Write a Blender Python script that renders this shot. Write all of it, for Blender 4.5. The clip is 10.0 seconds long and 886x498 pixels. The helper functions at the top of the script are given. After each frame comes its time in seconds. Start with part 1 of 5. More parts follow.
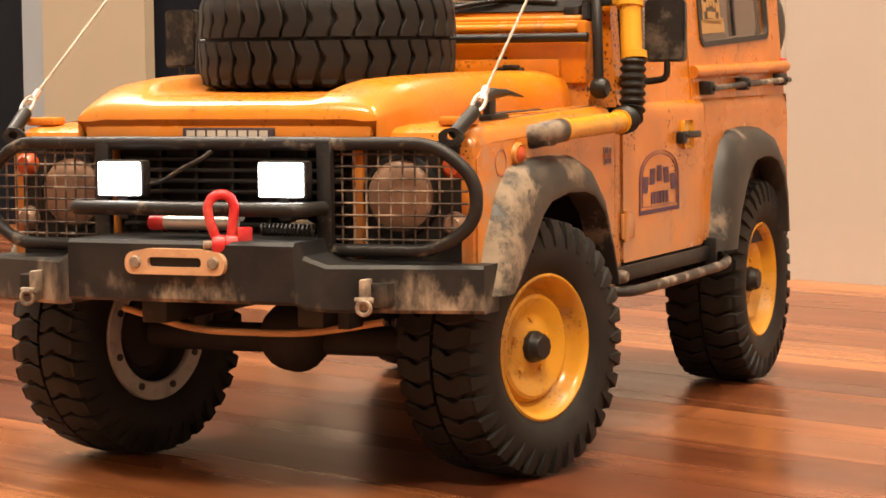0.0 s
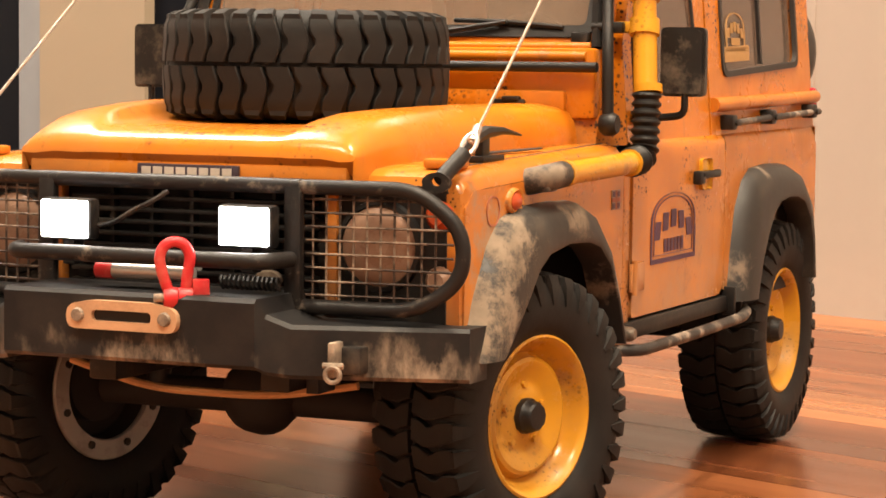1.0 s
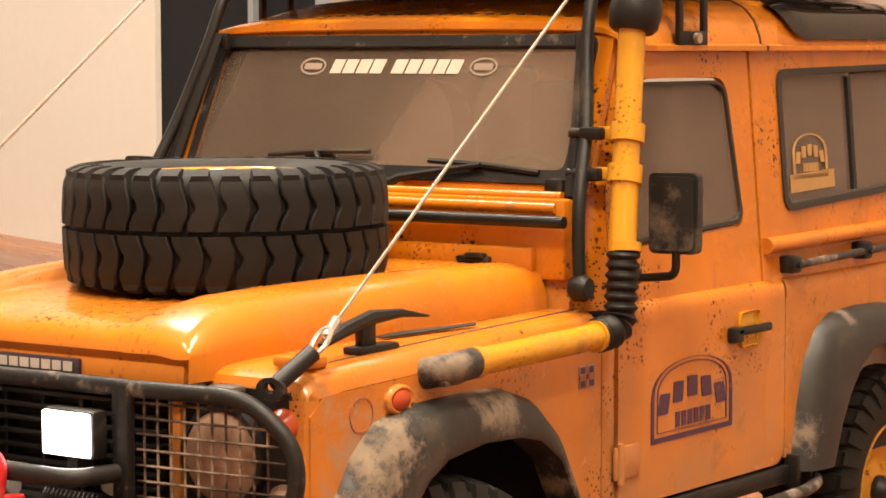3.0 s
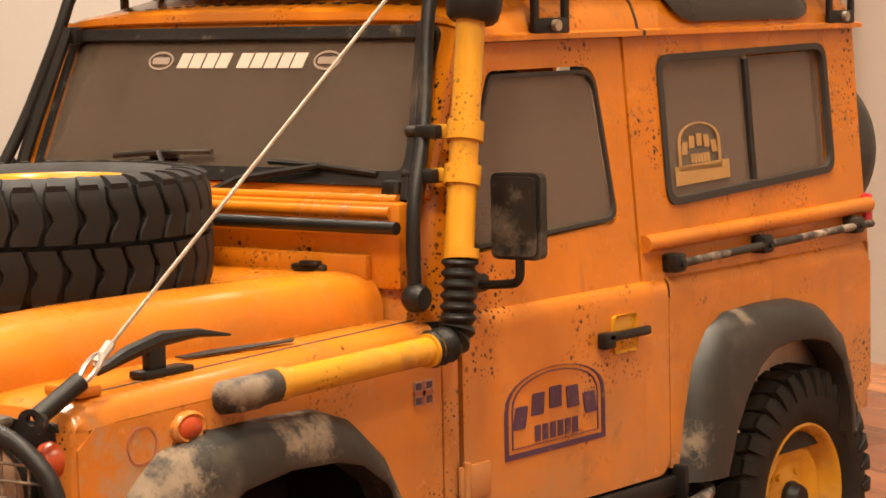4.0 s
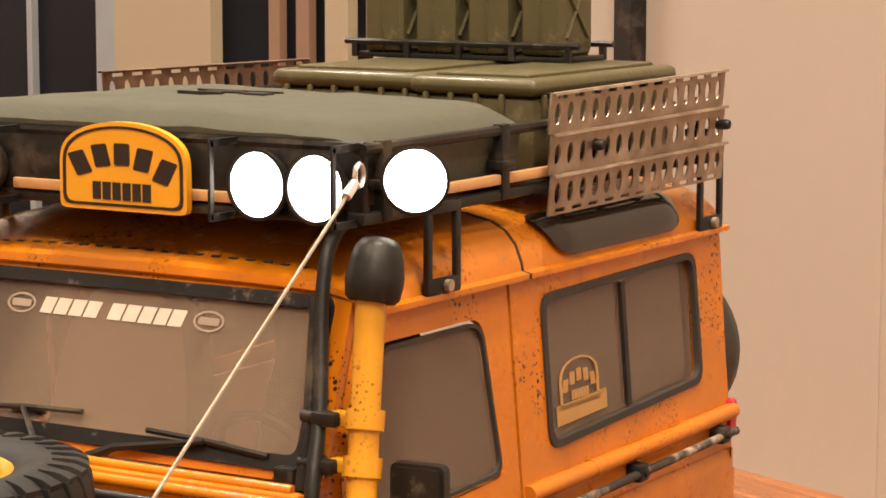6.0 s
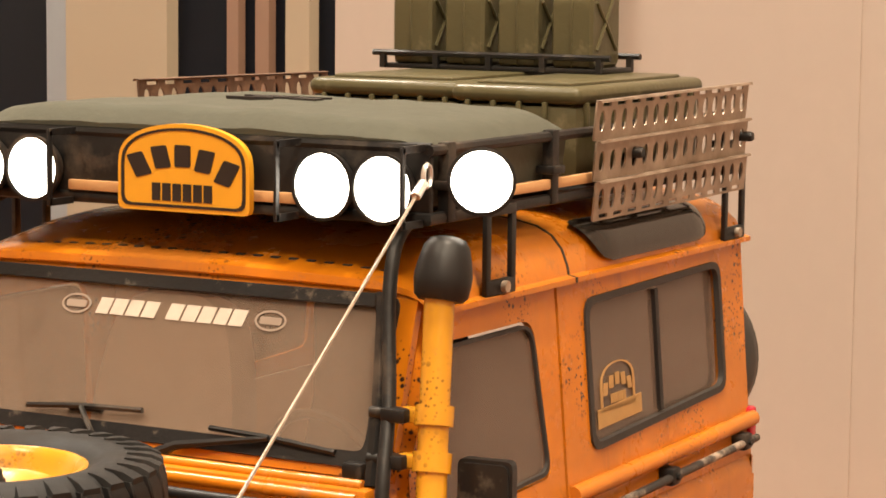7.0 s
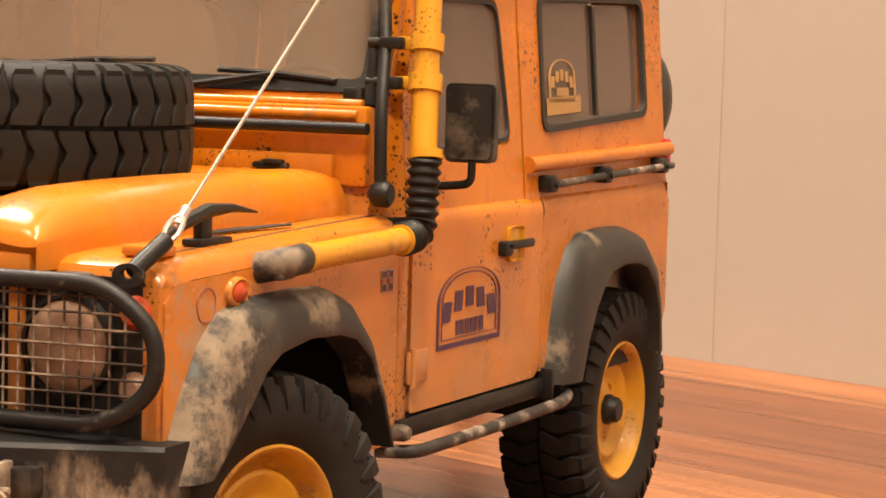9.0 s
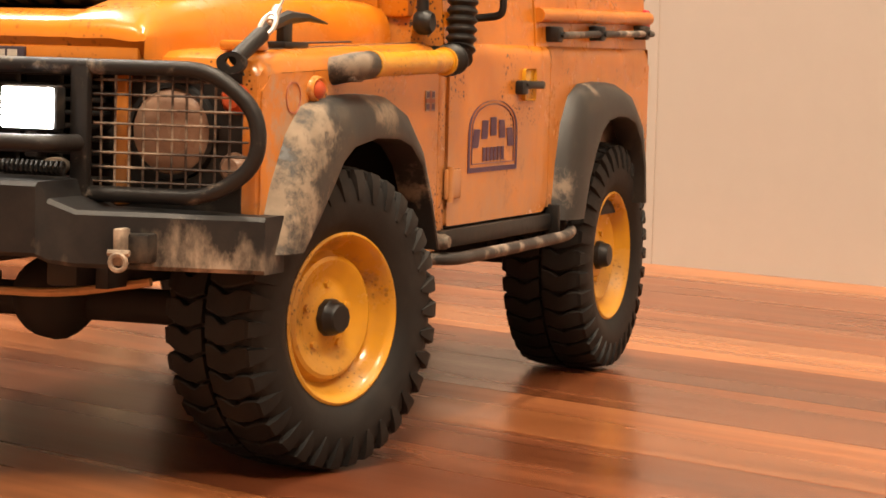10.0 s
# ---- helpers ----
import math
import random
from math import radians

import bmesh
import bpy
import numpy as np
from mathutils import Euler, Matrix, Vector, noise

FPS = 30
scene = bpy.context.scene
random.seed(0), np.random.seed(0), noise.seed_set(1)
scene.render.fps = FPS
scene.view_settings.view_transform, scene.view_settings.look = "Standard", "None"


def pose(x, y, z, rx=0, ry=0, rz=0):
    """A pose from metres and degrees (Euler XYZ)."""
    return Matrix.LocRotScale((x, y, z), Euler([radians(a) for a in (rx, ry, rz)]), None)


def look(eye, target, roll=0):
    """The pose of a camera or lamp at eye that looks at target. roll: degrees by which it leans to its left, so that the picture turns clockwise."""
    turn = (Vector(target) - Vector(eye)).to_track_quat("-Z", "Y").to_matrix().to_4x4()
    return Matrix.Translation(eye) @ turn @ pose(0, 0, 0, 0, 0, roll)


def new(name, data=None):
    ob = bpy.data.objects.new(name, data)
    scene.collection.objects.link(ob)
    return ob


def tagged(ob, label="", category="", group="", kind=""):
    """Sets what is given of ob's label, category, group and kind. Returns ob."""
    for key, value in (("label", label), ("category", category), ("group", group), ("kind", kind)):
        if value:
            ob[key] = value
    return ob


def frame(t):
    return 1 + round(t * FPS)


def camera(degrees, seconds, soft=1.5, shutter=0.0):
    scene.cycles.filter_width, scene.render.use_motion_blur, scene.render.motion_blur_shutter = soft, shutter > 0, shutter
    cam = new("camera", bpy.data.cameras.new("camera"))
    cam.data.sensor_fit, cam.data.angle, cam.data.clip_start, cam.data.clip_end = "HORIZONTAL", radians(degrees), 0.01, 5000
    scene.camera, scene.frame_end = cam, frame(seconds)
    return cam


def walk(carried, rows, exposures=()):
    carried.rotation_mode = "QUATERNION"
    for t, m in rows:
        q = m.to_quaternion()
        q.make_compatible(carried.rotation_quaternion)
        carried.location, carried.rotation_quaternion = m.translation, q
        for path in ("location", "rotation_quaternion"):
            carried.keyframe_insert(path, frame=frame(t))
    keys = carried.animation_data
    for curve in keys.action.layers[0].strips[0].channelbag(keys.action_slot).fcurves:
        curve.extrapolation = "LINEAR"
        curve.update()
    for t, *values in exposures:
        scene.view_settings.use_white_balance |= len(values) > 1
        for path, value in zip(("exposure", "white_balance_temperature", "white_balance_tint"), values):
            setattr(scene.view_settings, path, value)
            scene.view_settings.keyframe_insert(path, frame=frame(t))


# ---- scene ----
cam = camera(20.363, 10.0, soft=1.7)
PATH = [
    (0, look((0.3978, -0.7942, 0.1443), (0.3188, -0.6111, 0.1293), -0.65)),
    (0.5, look((0.3816, -0.7591, 0.1484), (0.3031, -0.5758, 0.1333), 0.08)),
    (1, look((0.3712, -0.7036, 0.1568), (0.2906, -0.5213, 0.1412), 0.66)),
    (1.5, look((0.3691, -0.6459, 0.1710), (0.2828, -0.4661, 0.1554), 0.88)),
    (2, look((0.3898, -0.6022, 0.1840), (0.2943, -0.4272, 0.1684), 0.69)),
    (2.2, look((0.3995, -0.5884, 0.1897), (0.3017, -0.4147, 0.1736), 0.77)),
    (3.3, look((0.4894, -0.4922, 0.2046), (0.3685, -0.3338, 0.1883), -0.56)),
    (3.5, look((0.4976, -0.4734, 0.2039), (0.3755, -0.3159, 0.1872), -0.75)),
    (4, look((0.5007, -0.4367, 0.2123), (0.3778, -0.2802, 0.1929), -1.18)),
    (4.5, look((0.4893, -0.4235, 0.2479), (0.3710, -0.2640, 0.2238), -1.18)),
    (5, look((0.4799, -0.4175, 0.2762), (0.3661, -0.2551, 0.2499), -0.88)),
    (5.5, look((0.4560, -0.4156, 0.2966), (0.3480, -0.2495, 0.2695), -0.40)),
    (6, look((0.4371, -0.4292, 0.3060), (0.3334, -0.2602, 0.2799), 0.03)),
    (6.2, look((0.4296, -0.4379, 0.3072), (0.3276, -0.2677, 0.2816), 0.21)),
    (7.3, look((0.3952, -0.4701, 0.2869), (0.3007, -0.2953, 0.2646), 0.90)),
    (7.5, look((0.3914, -0.4749, 0.2776), (0.2982, -0.2993, 0.2555), 1.17)),
    (8, look((0.3914, -0.4927, 0.2339), (0.3014, -0.3150, 0.2155), 1.04)),
    (8.5, look((0.3942, -0.5136, 0.2009), (0.3078, -0.3340, 0.1840), 1.40)),
    (9, look((0.3994, -0.5746, 0.1788), (0.3178, -0.3927, 0.1623), 1.59)),
    (9.5, look((0.4044, -0.6163, 0.1564), (0.3278, -0.4323, 0.1401), 1.85)),
    (10, look((0.3781, -0.6665, 0.1242), (0.3072, -0.4802, 0.1085), 1.49)),
]
walk(cam, PATH, exposures=[(0.0, 0.0), (2.2, 0.05), (3.5, -0.26), (5.5, -0.28), (7.5, -0.20), (8.5, -0.16), (10.0, -0.08)])

# ---- light ----
world = bpy.data.worlds.new("room_ambient")
scene.world = world
world.use_nodes = True
world.node_tree.nodes["Background"].inputs[0].default_value = (1.0, 0.82, 0.66, 1)
world.node_tree.nodes["Background"].inputs[1].default_value = 0.02


def area_lamp(name, eye, target, size, watts, colour):
    d = bpy.data.lights.new(name, "AREA")
    d.shape, d.size, d.energy, d.color = "DISK", size, watts, colour
    ob = new(name, d)
    ob.matrix_world = look(eye, target)
    return ob


WARM = (1.0, 0.83, 0.62)
# overhead lamps out of view; their number and places are assumed
area_lamp("ceiling_light_main", (0.35, 0.05, 2.36), (0.35, 0.05, 0.0), 0.25, 66, WARM)
area_lamp("ceiling_light_front", (0.9, -1.5, 2.36), (0.7, -1.2, 0.0), 0.4, 72, WARM)
# unseen fill, added to brighten the truck's front and the floor at left
area_lamp("ceiling_light_left", (-0.7, -1.1, 2.36), (-0.7, -1.1, 0.0), 0.4, 42, WARM)
area_lamp("ceiling_light_side", (1.7, -0.4, 2.36), (1.7, -0.4, 0.0), 0.3, 33, WARM)
# unseen fill, added to brighten the far-left wall and the floor before it
area_lamp("ceiling_light_west", (-1.3, 0.7, 2.36), (-1.3, 0.7, 0.0), 0.5, 88, (1.0, 0.89, 0.75))

# ---- materials ----
def mat(name):
    m = bpy.data.materials.new(name)
    m.use_nodes = True
    return m, m.node_tree, m.node_tree.nodes["Principled BSDF"]


def node(nt, kind, **inputs):
    n = nt.nodes.new(kind)
    for k, v in inputs.items():
        n.inputs[k.replace("_", " ")].default_value = v
    return n


def coords(nt, scale=(1, 1, 1), own=False):
    """Object coordinates, in metres; own: shifted for each object."""
    tc = nt.nodes.new("ShaderNodeTexCoord")
    mp = nt.nodes.new("ShaderNodeMapping")
    mp.inputs["Scale"].default_value = scale
    nt.links.new(tc.outputs["Object"], mp.inputs["Vector"])
    if own:
        oi = nt.nodes.new("ShaderNodeObjectInfo")
        mul = nt.nodes.new("ShaderNodeVectorMath")
        mul.operation = "SCALE"
        mul.inputs[0].default_value = (17.0, 31.0, 11.0)
        nt.links.new(oi.outputs["Random"], mul.inputs["Scale"])
        nt.links.new(mul.outputs[0], mp.inputs["Location"])
    return mp.outputs["Vector"]


def noise_fac(nt, vec, scale, lo, hi, detail=4.0, rough=0.55):
    n = node(nt, "ShaderNodeTexNoise", Scale=scale, Detail=detail, Roughness=rough)
    nt.links.new(vec, n.inputs["Vector"])
    r = node(nt, "ShaderNodeMapRange")
    r.inputs["From Min"].default_value, r.inputs["From Max"].default_value = lo, hi
    nt.links.new(n.outputs["Fac"], r.inputs["Value"])
    return r.outputs["Result"]


def mixed(nt, fac, a, b):
    m = nt.nodes.new("ShaderNodeMix")
    m.data_type = "RGBA"
    if isinstance(fac, float):
        m.inputs["Factor"].default_value = fac
    else:
        nt.links.new(fac, m.inputs["Factor"])
    for sock, v in ((m.inputs["A"], a), (m.inputs["B"], b)):
        if isinstance(v, tuple):
            sock.default_value = (*v, 1)
        else:
            nt.links.new(v, sock)
    return m.outputs["Result"]


def math_node(nt, op, a, b):
    m = nt.nodes.new("ShaderNodeMath")
    m.operation = op
    for i, v in enumerate((a, b)):
        if isinstance(v, (int, float)):
            m.inputs[i].default_value = v
        else:
            nt.links.new(v, m.inputs[i])
    return m.outputs[0]


def bump(nt, p, height, strength, dist=0.001):
    b = node(nt, "ShaderNodeBump", Strength=strength, Distance=dist)
    nt.links.new(height, b.inputs["Height"])
    nt.links.new(b.outputs["Normal"], p.inputs["Normal"])


def chips(nt, vec, scale, size):
    """Scattered small specks, gathered in patches."""
    v = node(nt, "ShaderNodeTexVoronoi", Scale=scale)
    nt.links.new(vec, v.inputs["Vector"])
    near = node(nt, "ShaderNodeMapRange")
    near.inputs["From Min"].default_value, near.inputs["From Max"].default_value = size, size * 0.6
    nt.links.new(v.outputs["Distance"], near.inputs["Value"])
    patch = noise_fac(nt, vec, 26.0, 0.525, 0.60, 5.0)
    return math_node(nt, "MULTIPLY", near.outputs["Result"], patch)


def blot(nt, vec, centre, radius, edge=0.22):
    """A ragged splash round a place given by (y, z), on both flanks."""
    sep = nt.nodes.new("ShaderNodeSeparateXYZ")
    nt.links.new(vec, sep.inputs[0])
    dy = math_node(nt, "SUBTRACT", sep.outputs["Y"], centre[0])
    dz = math_node(nt, "SUBTRACT", sep.outputs["Z"], centre[1])
    far = math_node(nt, "SQRT", math_node(nt, "ADD", math_node(nt, "MULTIPLY", dy, dy), math_node(nt, "MULTIPLY", dz, dz)), 0.0)
    out = math_node(nt, "ABSOLUTE", sep.outputs["X"], 0.0)
    near = math_node(nt, "SUBTRACT", 1.0, math_node(nt, "DIVIDE", far, radius))
    rough = noise_fac(nt, vec, 85.0, 0.22, 0.78, 12.0, 0.78)
    r = node(nt, "ShaderNodeMapRange")
    r.inputs["From Min"].default_value, r.inputs["From Max"].default_value = 0.78, 0.78 + edge
    nt.links.new(math_node(nt, "ADD", math_node(nt, "MULTIPLY", near, 0.60), math_node(nt, "MULTIPLY", rough, 1.0)), r.inputs["Value"])
    return math_node(nt, "MULTIPLY", r.outputs["Result"], math_node(nt, "GREATER_THAN", out, 0.080))


def splashed_material(name, base, mud, blots, rough=0.45):
    """Plastic with rubbed haze and splashes of dried mud."""
    m, nt, p = mat(name)
    v = coords(nt)
    rub = noise_fac(nt, v, 60.0, 0.52, 0.74, 9.0, 0.72)
    c = mixed(nt, math_node(nt, "MULTIPLY", rub, 0.45), base, tuple(x * 0.5 for x in mud))
    wet = None
    for y, z, radius in blots:
        b = blot(nt, v, (y, z), radius)
        wet = b if wet is None else math_node(nt, "MAXIMUM", wet, b)
    tone = noise_fac(nt, v, 120.0, 0.3, 0.7, 6.0)
    c = mixed(nt, math_node(nt, "MULTIPLY", wet, 0.9), c, mixed(nt, tone, mud, tuple(x * 0.6 for x in mud)))
    nt.links.new(c, p.inputs["Base Color"])
    r = node(nt, "ShaderNodeMapRange")
    r.inputs["To Min"].default_value, r.inputs["To Max"].default_value = rough, 0.9
    nt.links.new(math_node(nt, "MAXIMUM", wet, math_node(nt, "MULTIPLY", rub, 0.5)), r.inputs["Value"])
    nt.links.new(r.outputs["Result"], p.inputs["Roughness"])
    bump(nt, p, math_node(nt, "ADD", wet, math_node(nt, "MULTIPLY", tone, 0.3)), 0.35, 0.0006)
    return m


def bumper_material():
    """Black steel, scraped in upright strokes along its lower edge."""
    m, nt, p = mat("scraped_bumper_steel")
    v = coords(nt)
    sep = nt.nodes.new("ShaderNodeSeparateXYZ")
    nt.links.new(v, sep.inputs[0])
    low = node(nt, "ShaderNodeMapRange")
    low.inputs["From Min"].default_value, low.inputs["From Max"].default_value = 0.088, 0.065
    nt.links.new(sep.outputs["Z"], low.inputs["Value"])
    stroke = noise_fac(nt, coords(nt, (70.0, 50.0, 34.0)), 1.0, 0.35, 0.75, 8.0, 0.7)
    wide = noise_fac(nt, v, 22.0, 0.40, 0.66, 4.0)
    scrape = math_node(nt, "MULTIPLY", math_node(nt, "MULTIPLY", low.outputs["Result"], wide), stroke)
    haze = noise_fac(nt, v, 45.0, 0.45, 0.80, 8.0, 0.7)
    c = mixed(nt, math_node(nt, "MULTIPLY", haze, 0.10), (0.009, 0.009, 0.010), (0.20, 0.165, 0.13))
    r = node(nt, "ShaderNodeMapRange")
    r.inputs["From Min"].default_value, r.inputs["From Max"].default_value = 0.12, 0.48
    nt.links.new(scrape, r.inputs["Value"])
    nt.links.new(mixed(nt, r.outputs["Result"], c, (0.30, 0.24, 0.18)), p.inputs["Base Color"])
    p.inputs["Roughness"].default_value = 0.5
    p.inputs["Specular IOR Level"].default_value = 0.32
    bump(nt, p, stroke, 0.15, 0.0004)
    return m


def paint_material(name, base, dusty, mud=True, rough=0.22):
    m, nt, p = mat(name)
    v = coords(nt)
    fade = noise_fac(nt, v, 28.0, 0.3, 0.75)
    c = mixed(nt, fade, base, tuple(x * 0.74 for x in base))
    dust = noise_fac(nt, v, 15.0, 0.45, 0.82, 9.0, 0.68)
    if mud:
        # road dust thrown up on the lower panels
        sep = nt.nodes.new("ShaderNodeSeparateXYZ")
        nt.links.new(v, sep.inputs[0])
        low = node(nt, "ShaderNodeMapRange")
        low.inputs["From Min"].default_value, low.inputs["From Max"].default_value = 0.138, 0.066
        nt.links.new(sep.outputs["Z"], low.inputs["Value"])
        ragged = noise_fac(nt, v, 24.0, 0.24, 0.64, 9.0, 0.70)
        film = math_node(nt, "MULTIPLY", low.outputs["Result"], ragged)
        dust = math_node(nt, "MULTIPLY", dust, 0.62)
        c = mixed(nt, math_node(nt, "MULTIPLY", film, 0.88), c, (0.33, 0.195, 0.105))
    c = mixed(nt, dust, c, dusty)
    # dried splashes with ragged edges
    splash = noise_fac(nt, v, 42.0, 0.60, 0.68, 10.0, 0.72)
    c = mixed(nt, math_node(nt, "MULTIPLY", splash, 0.55), c, (0.24, 0.125, 0.055))
    # brown streaks run down the panels
    run = noise_fac(nt, coords(nt, (90.0, 90.0, 9.0)), 1.0, 0.60, 0.80, 5.0, 0.6)
    c = mixed(nt, math_node(nt, "MULTIPLY", run, 0.55), c, (0.20, 0.085, 0.030))
    if mud:
        # pale mud thrown over the wings ahead of and above the wheel
        c = mixed(nt, math_node(nt, "MULTIPLY", blot(nt, v, (-0.030, 0.100), 0.030), 0.8), c, (0.36, 0.24, 0.15))
    spots = math_node(nt, "MAXIMUM", chips(nt, v, 300.0, 0.27), chips(nt, v, 620.0, 0.30))
    c = mixed(nt, spots if mud else math_node(nt, "MULTIPLY", spots, 0.75), c, (0.035, 0.018, 0.010))
    nt.links.new(c, p.inputs["Base Color"])
    r = node(nt, "ShaderNodeMapRange")
    r.inputs["To Min"].default_value, r.inputs["To Max"].default_value = rough, 0.75
    nt.links.new(dust, r.inputs["Value"])
    nt.links.new(r.outputs["Result"], p.inputs["Roughness"])
    p.inputs["Specular IOR Level"].default_value = 0.36
    p.inputs["Coat Weight"].default_value = 0.12
    p.inputs["Coat Roughness"].default_value = 0.10
    fine = noise_fac(nt, v, 160.0, 0.2, 0.8)
    bump(nt, p, fine, 0.12, 0.0006)
    return m


def worn_material(name, base, worn, rough=0.5, lo=0.5, hi=0.66, scale=35.0, metal=0.0):
    m, nt, p = mat(name)
    v = coords(nt)
    rub = noise_fac(nt, v, scale, lo, hi, 8.0, 0.7)
    haze = noise_fac(nt, v, scale * 0.3, 0.35, 0.8, 4.0)
    c = mixed(nt, haze, base, tuple(x * 0.8 + y * 0.045 for x, y in zip(base, worn)))
    nt.links.new(mixed(nt, rub, c, worn), p.inputs["Base Color"])
    p.inputs["Metallic"].default_value = metal
    p.inputs["Specular IOR Level"].default_value = 0.32
    r = node(nt, "ShaderNodeMapRange")
    r.inputs["To Min"].default_value, r.inputs["To Max"].default_value = rough, min(1.0, rough + 0.3)
    nt.links.new(rub, r.inputs["Value"])
    nt.links.new(r.outputs["Result"], p.inputs["Roughness"])
    bump(nt, p, noise_fac(nt, v, scale * 6, 0.2, 0.8), 0.2, 0.0005)
    return m


def plain_material(name, base, rough=0.5, metal=0.0, grain=180.0, vary=0.2, relief=0.1):
    m, nt, p = mat(name)
    v = coords(nt)
    f = noise_fac(nt, v, grain, 0.3, 0.7, 5.0)
    g = noise_fac(nt, v, grain * 0.12, 0.3, 0.7, 3.0)
    c = mixed(nt, f, base, tuple(x * (1 - vary) for x in base))
    nt.links.new(mixed(nt, g, c, tuple(x * (1 - vary * 0.7) for x in base)), p.inputs["Base Color"])
    p.inputs["Roughness"].default_value, p.inputs["Metallic"].default_value = rough, metal
    bump(nt, p, f, relief, 0.0004)
    return m


def glow_material(name, colour, strength):
    m, nt, p = mat(name)
    p.inputs["Base Color"].default_value = (0.9, 0.9, 0.9, 1)
    p.inputs["Emission Color"].default_value = (*colour, 1)
    p.inputs["Emission Strength"].default_value = strength
    return m


def glass_material(name, tint, dust, amount, rough=0.06):
    m, nt, p = mat(name)
    out = nt.nodes["Material Output"]
    nt.nodes.remove(p)
    clear = nt.nodes.new("ShaderNodeBsdfTransparent")
    clear.inputs[0].default_value = (*tint, 1)
    film = nt.nodes.new("ShaderNodeBsdfDiffuse")
    v = coords(nt)
    f = noise_fac(nt, v, 30.0, 0.25, 0.8, 8.0, 0.6)
    nt.links.new(mixed(nt, f, dust, tuple(x * 0.7 for x in dust)), film.inputs["Color"])
    gloss = nt.nodes.new("ShaderNodeBsdfGlossy")
    gloss.inputs["Roughness"].default_value = rough
    fres = node(nt, "ShaderNodeFresnel", IOR=1.5)
    a = nt.nodes.new("ShaderNodeMixShader")
    r = node(nt, "ShaderNodeMapRange")
    r.inputs["To Min"].default_value, r.inputs["To Max"].default_value = amount * 0.75, amount * 1.25
    nt.links.new(f, r.inputs["Value"])
    nt.links.new(r.outputs["Result"], a.inputs[0])
    nt.links.new(clear.outputs[0], a.inputs[1])
    nt.links.new(film.outputs[0], a.inputs[2])
    b = nt.nodes.new("ShaderNodeMixShader")
    nt.links.new(fres.outputs[0], b.inputs[0])
    nt.links.new(a.outputs[0], b.inputs[1])
    nt.links.new(gloss.outputs[0], b.inputs[2])
    nt.links.new(b.outputs[0], out.inputs["Surface"])
    return m


def plank_material():
    m, nt, p = mat("varnished_hardwood")
    long = coords(nt, (3.0, 60.0, 60.0), own=True)
    streak = noise_fac(nt, long, 1.6, 0.25, 0.75, 6.0, 0.6)
    wide = noise_fac(nt, coords(nt, (1.2, 16.0, 16.0), own=True), 1.4, 0.3, 0.7, 3.0)
    fine = noise_fac(nt, coords(nt, (14.0, 700.0, 700.0), own=True), 1.0, 0.3, 0.7, 3.0)
    oi = nt.nodes.new("ShaderNodeObjectInfo")
    ramp = nt.nodes.new("ShaderNodeValToRGB")
    els = ramp.color_ramp.elements
    els[0].position, els[0].color = 0.0, (0.105, 0.031, 0.013, 1)
    els[1].position, els[1].color = 1.0, (0.40, 0.155, 0.055, 1)
    mid = els.new(0.45)
    mid.color = (0.225, 0.077, 0.029, 1)
    nt.links.new(oi.outputs["Random"], ramp.inputs["Fac"])
    dark = nt.nodes.new("ShaderNodeMix")
    dark.data_type, dark.blend_type = "RGBA", "MULTIPLY"
    dark.inputs["Factor"].default_value = 1.0
    nt.links.new(ramp.outputs["Color"], dark.inputs["A"])
    nt.links.new(mixed(nt, streak, (0.50, 0.44, 0.40), (1.30, 1.30, 1.28)), dark.inputs["B"])
    d2 = nt.nodes.new("ShaderNodeMix")
    d2.data_type, d2.blend_type = "RGBA", "MULTIPLY"
    d2.inputs["Factor"].default_value = 1.0
    nt.links.new(dark.outputs["Result"], d2.inputs["A"])
    nt.links.new(mixed(nt, wide, (0.72, 0.68, 0.64), (1.15, 1.15, 1.15)), d2.inputs["B"])
    nt.links.new(mixed(nt, math_node(nt, "MULTIPLY", fine, 0.25), d2.outputs["Result"], (0.10, 0.03, 0.012)), p.inputs["Base Color"])
    r = node(nt, "ShaderNodeMapRange")
    r.inputs["To Min"].default_value, r.inputs["To Max"].default_value = 0.20, 0.34
    nt.links.new(wide, r.inputs["Value"])
    nt.links.new(r.outputs["Result"], p.inputs["Roughness"])
    bump(nt, p, fine, 0.05, 0.0004)
    return m


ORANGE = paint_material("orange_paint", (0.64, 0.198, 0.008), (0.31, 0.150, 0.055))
YELLOW = paint_material("yellow_paint", (0.64, 0.305, 0.020), (0.32, 0.18, 0.075), mud=False)
BLACK = worn_material("black_plastic", (0.011, 0.0105, 0.0105), (0.10, 0.075, 0.055), 0.42, 0.55, 0.75)
BLACK_STEEL = worn_material("worn_black_steel", (0.008, 0.008, 0.009), (0.24, 0.195, 0.15), 0.45, 0.57, 0.74, 95.0)
BUMPER = bumper_material()
NAMEPLATE = plain_material("dark_purple_plate", (0.045, 0.030, 0.045), 0.5)
DUSTY_BLACK = worn_material("dusty_black", (0.013, 0.013, 0.013), (0.20, 0.165, 0.125), 0.40, 0.47, 0.72, 50.0)
MESH = worn_material("rusty_mesh_wire", (0.035, 0.022, 0.016), (0.36, 0.28, 0.21), 0.5, 0.50, 0.66, 45.0)
DULL_RING = worn_material("dull_silver", (0.42, 0.40, 0.38), (0.22, 0.20, 0.18), 0.45, 0.5, 0.75, 60.0, 0.4)
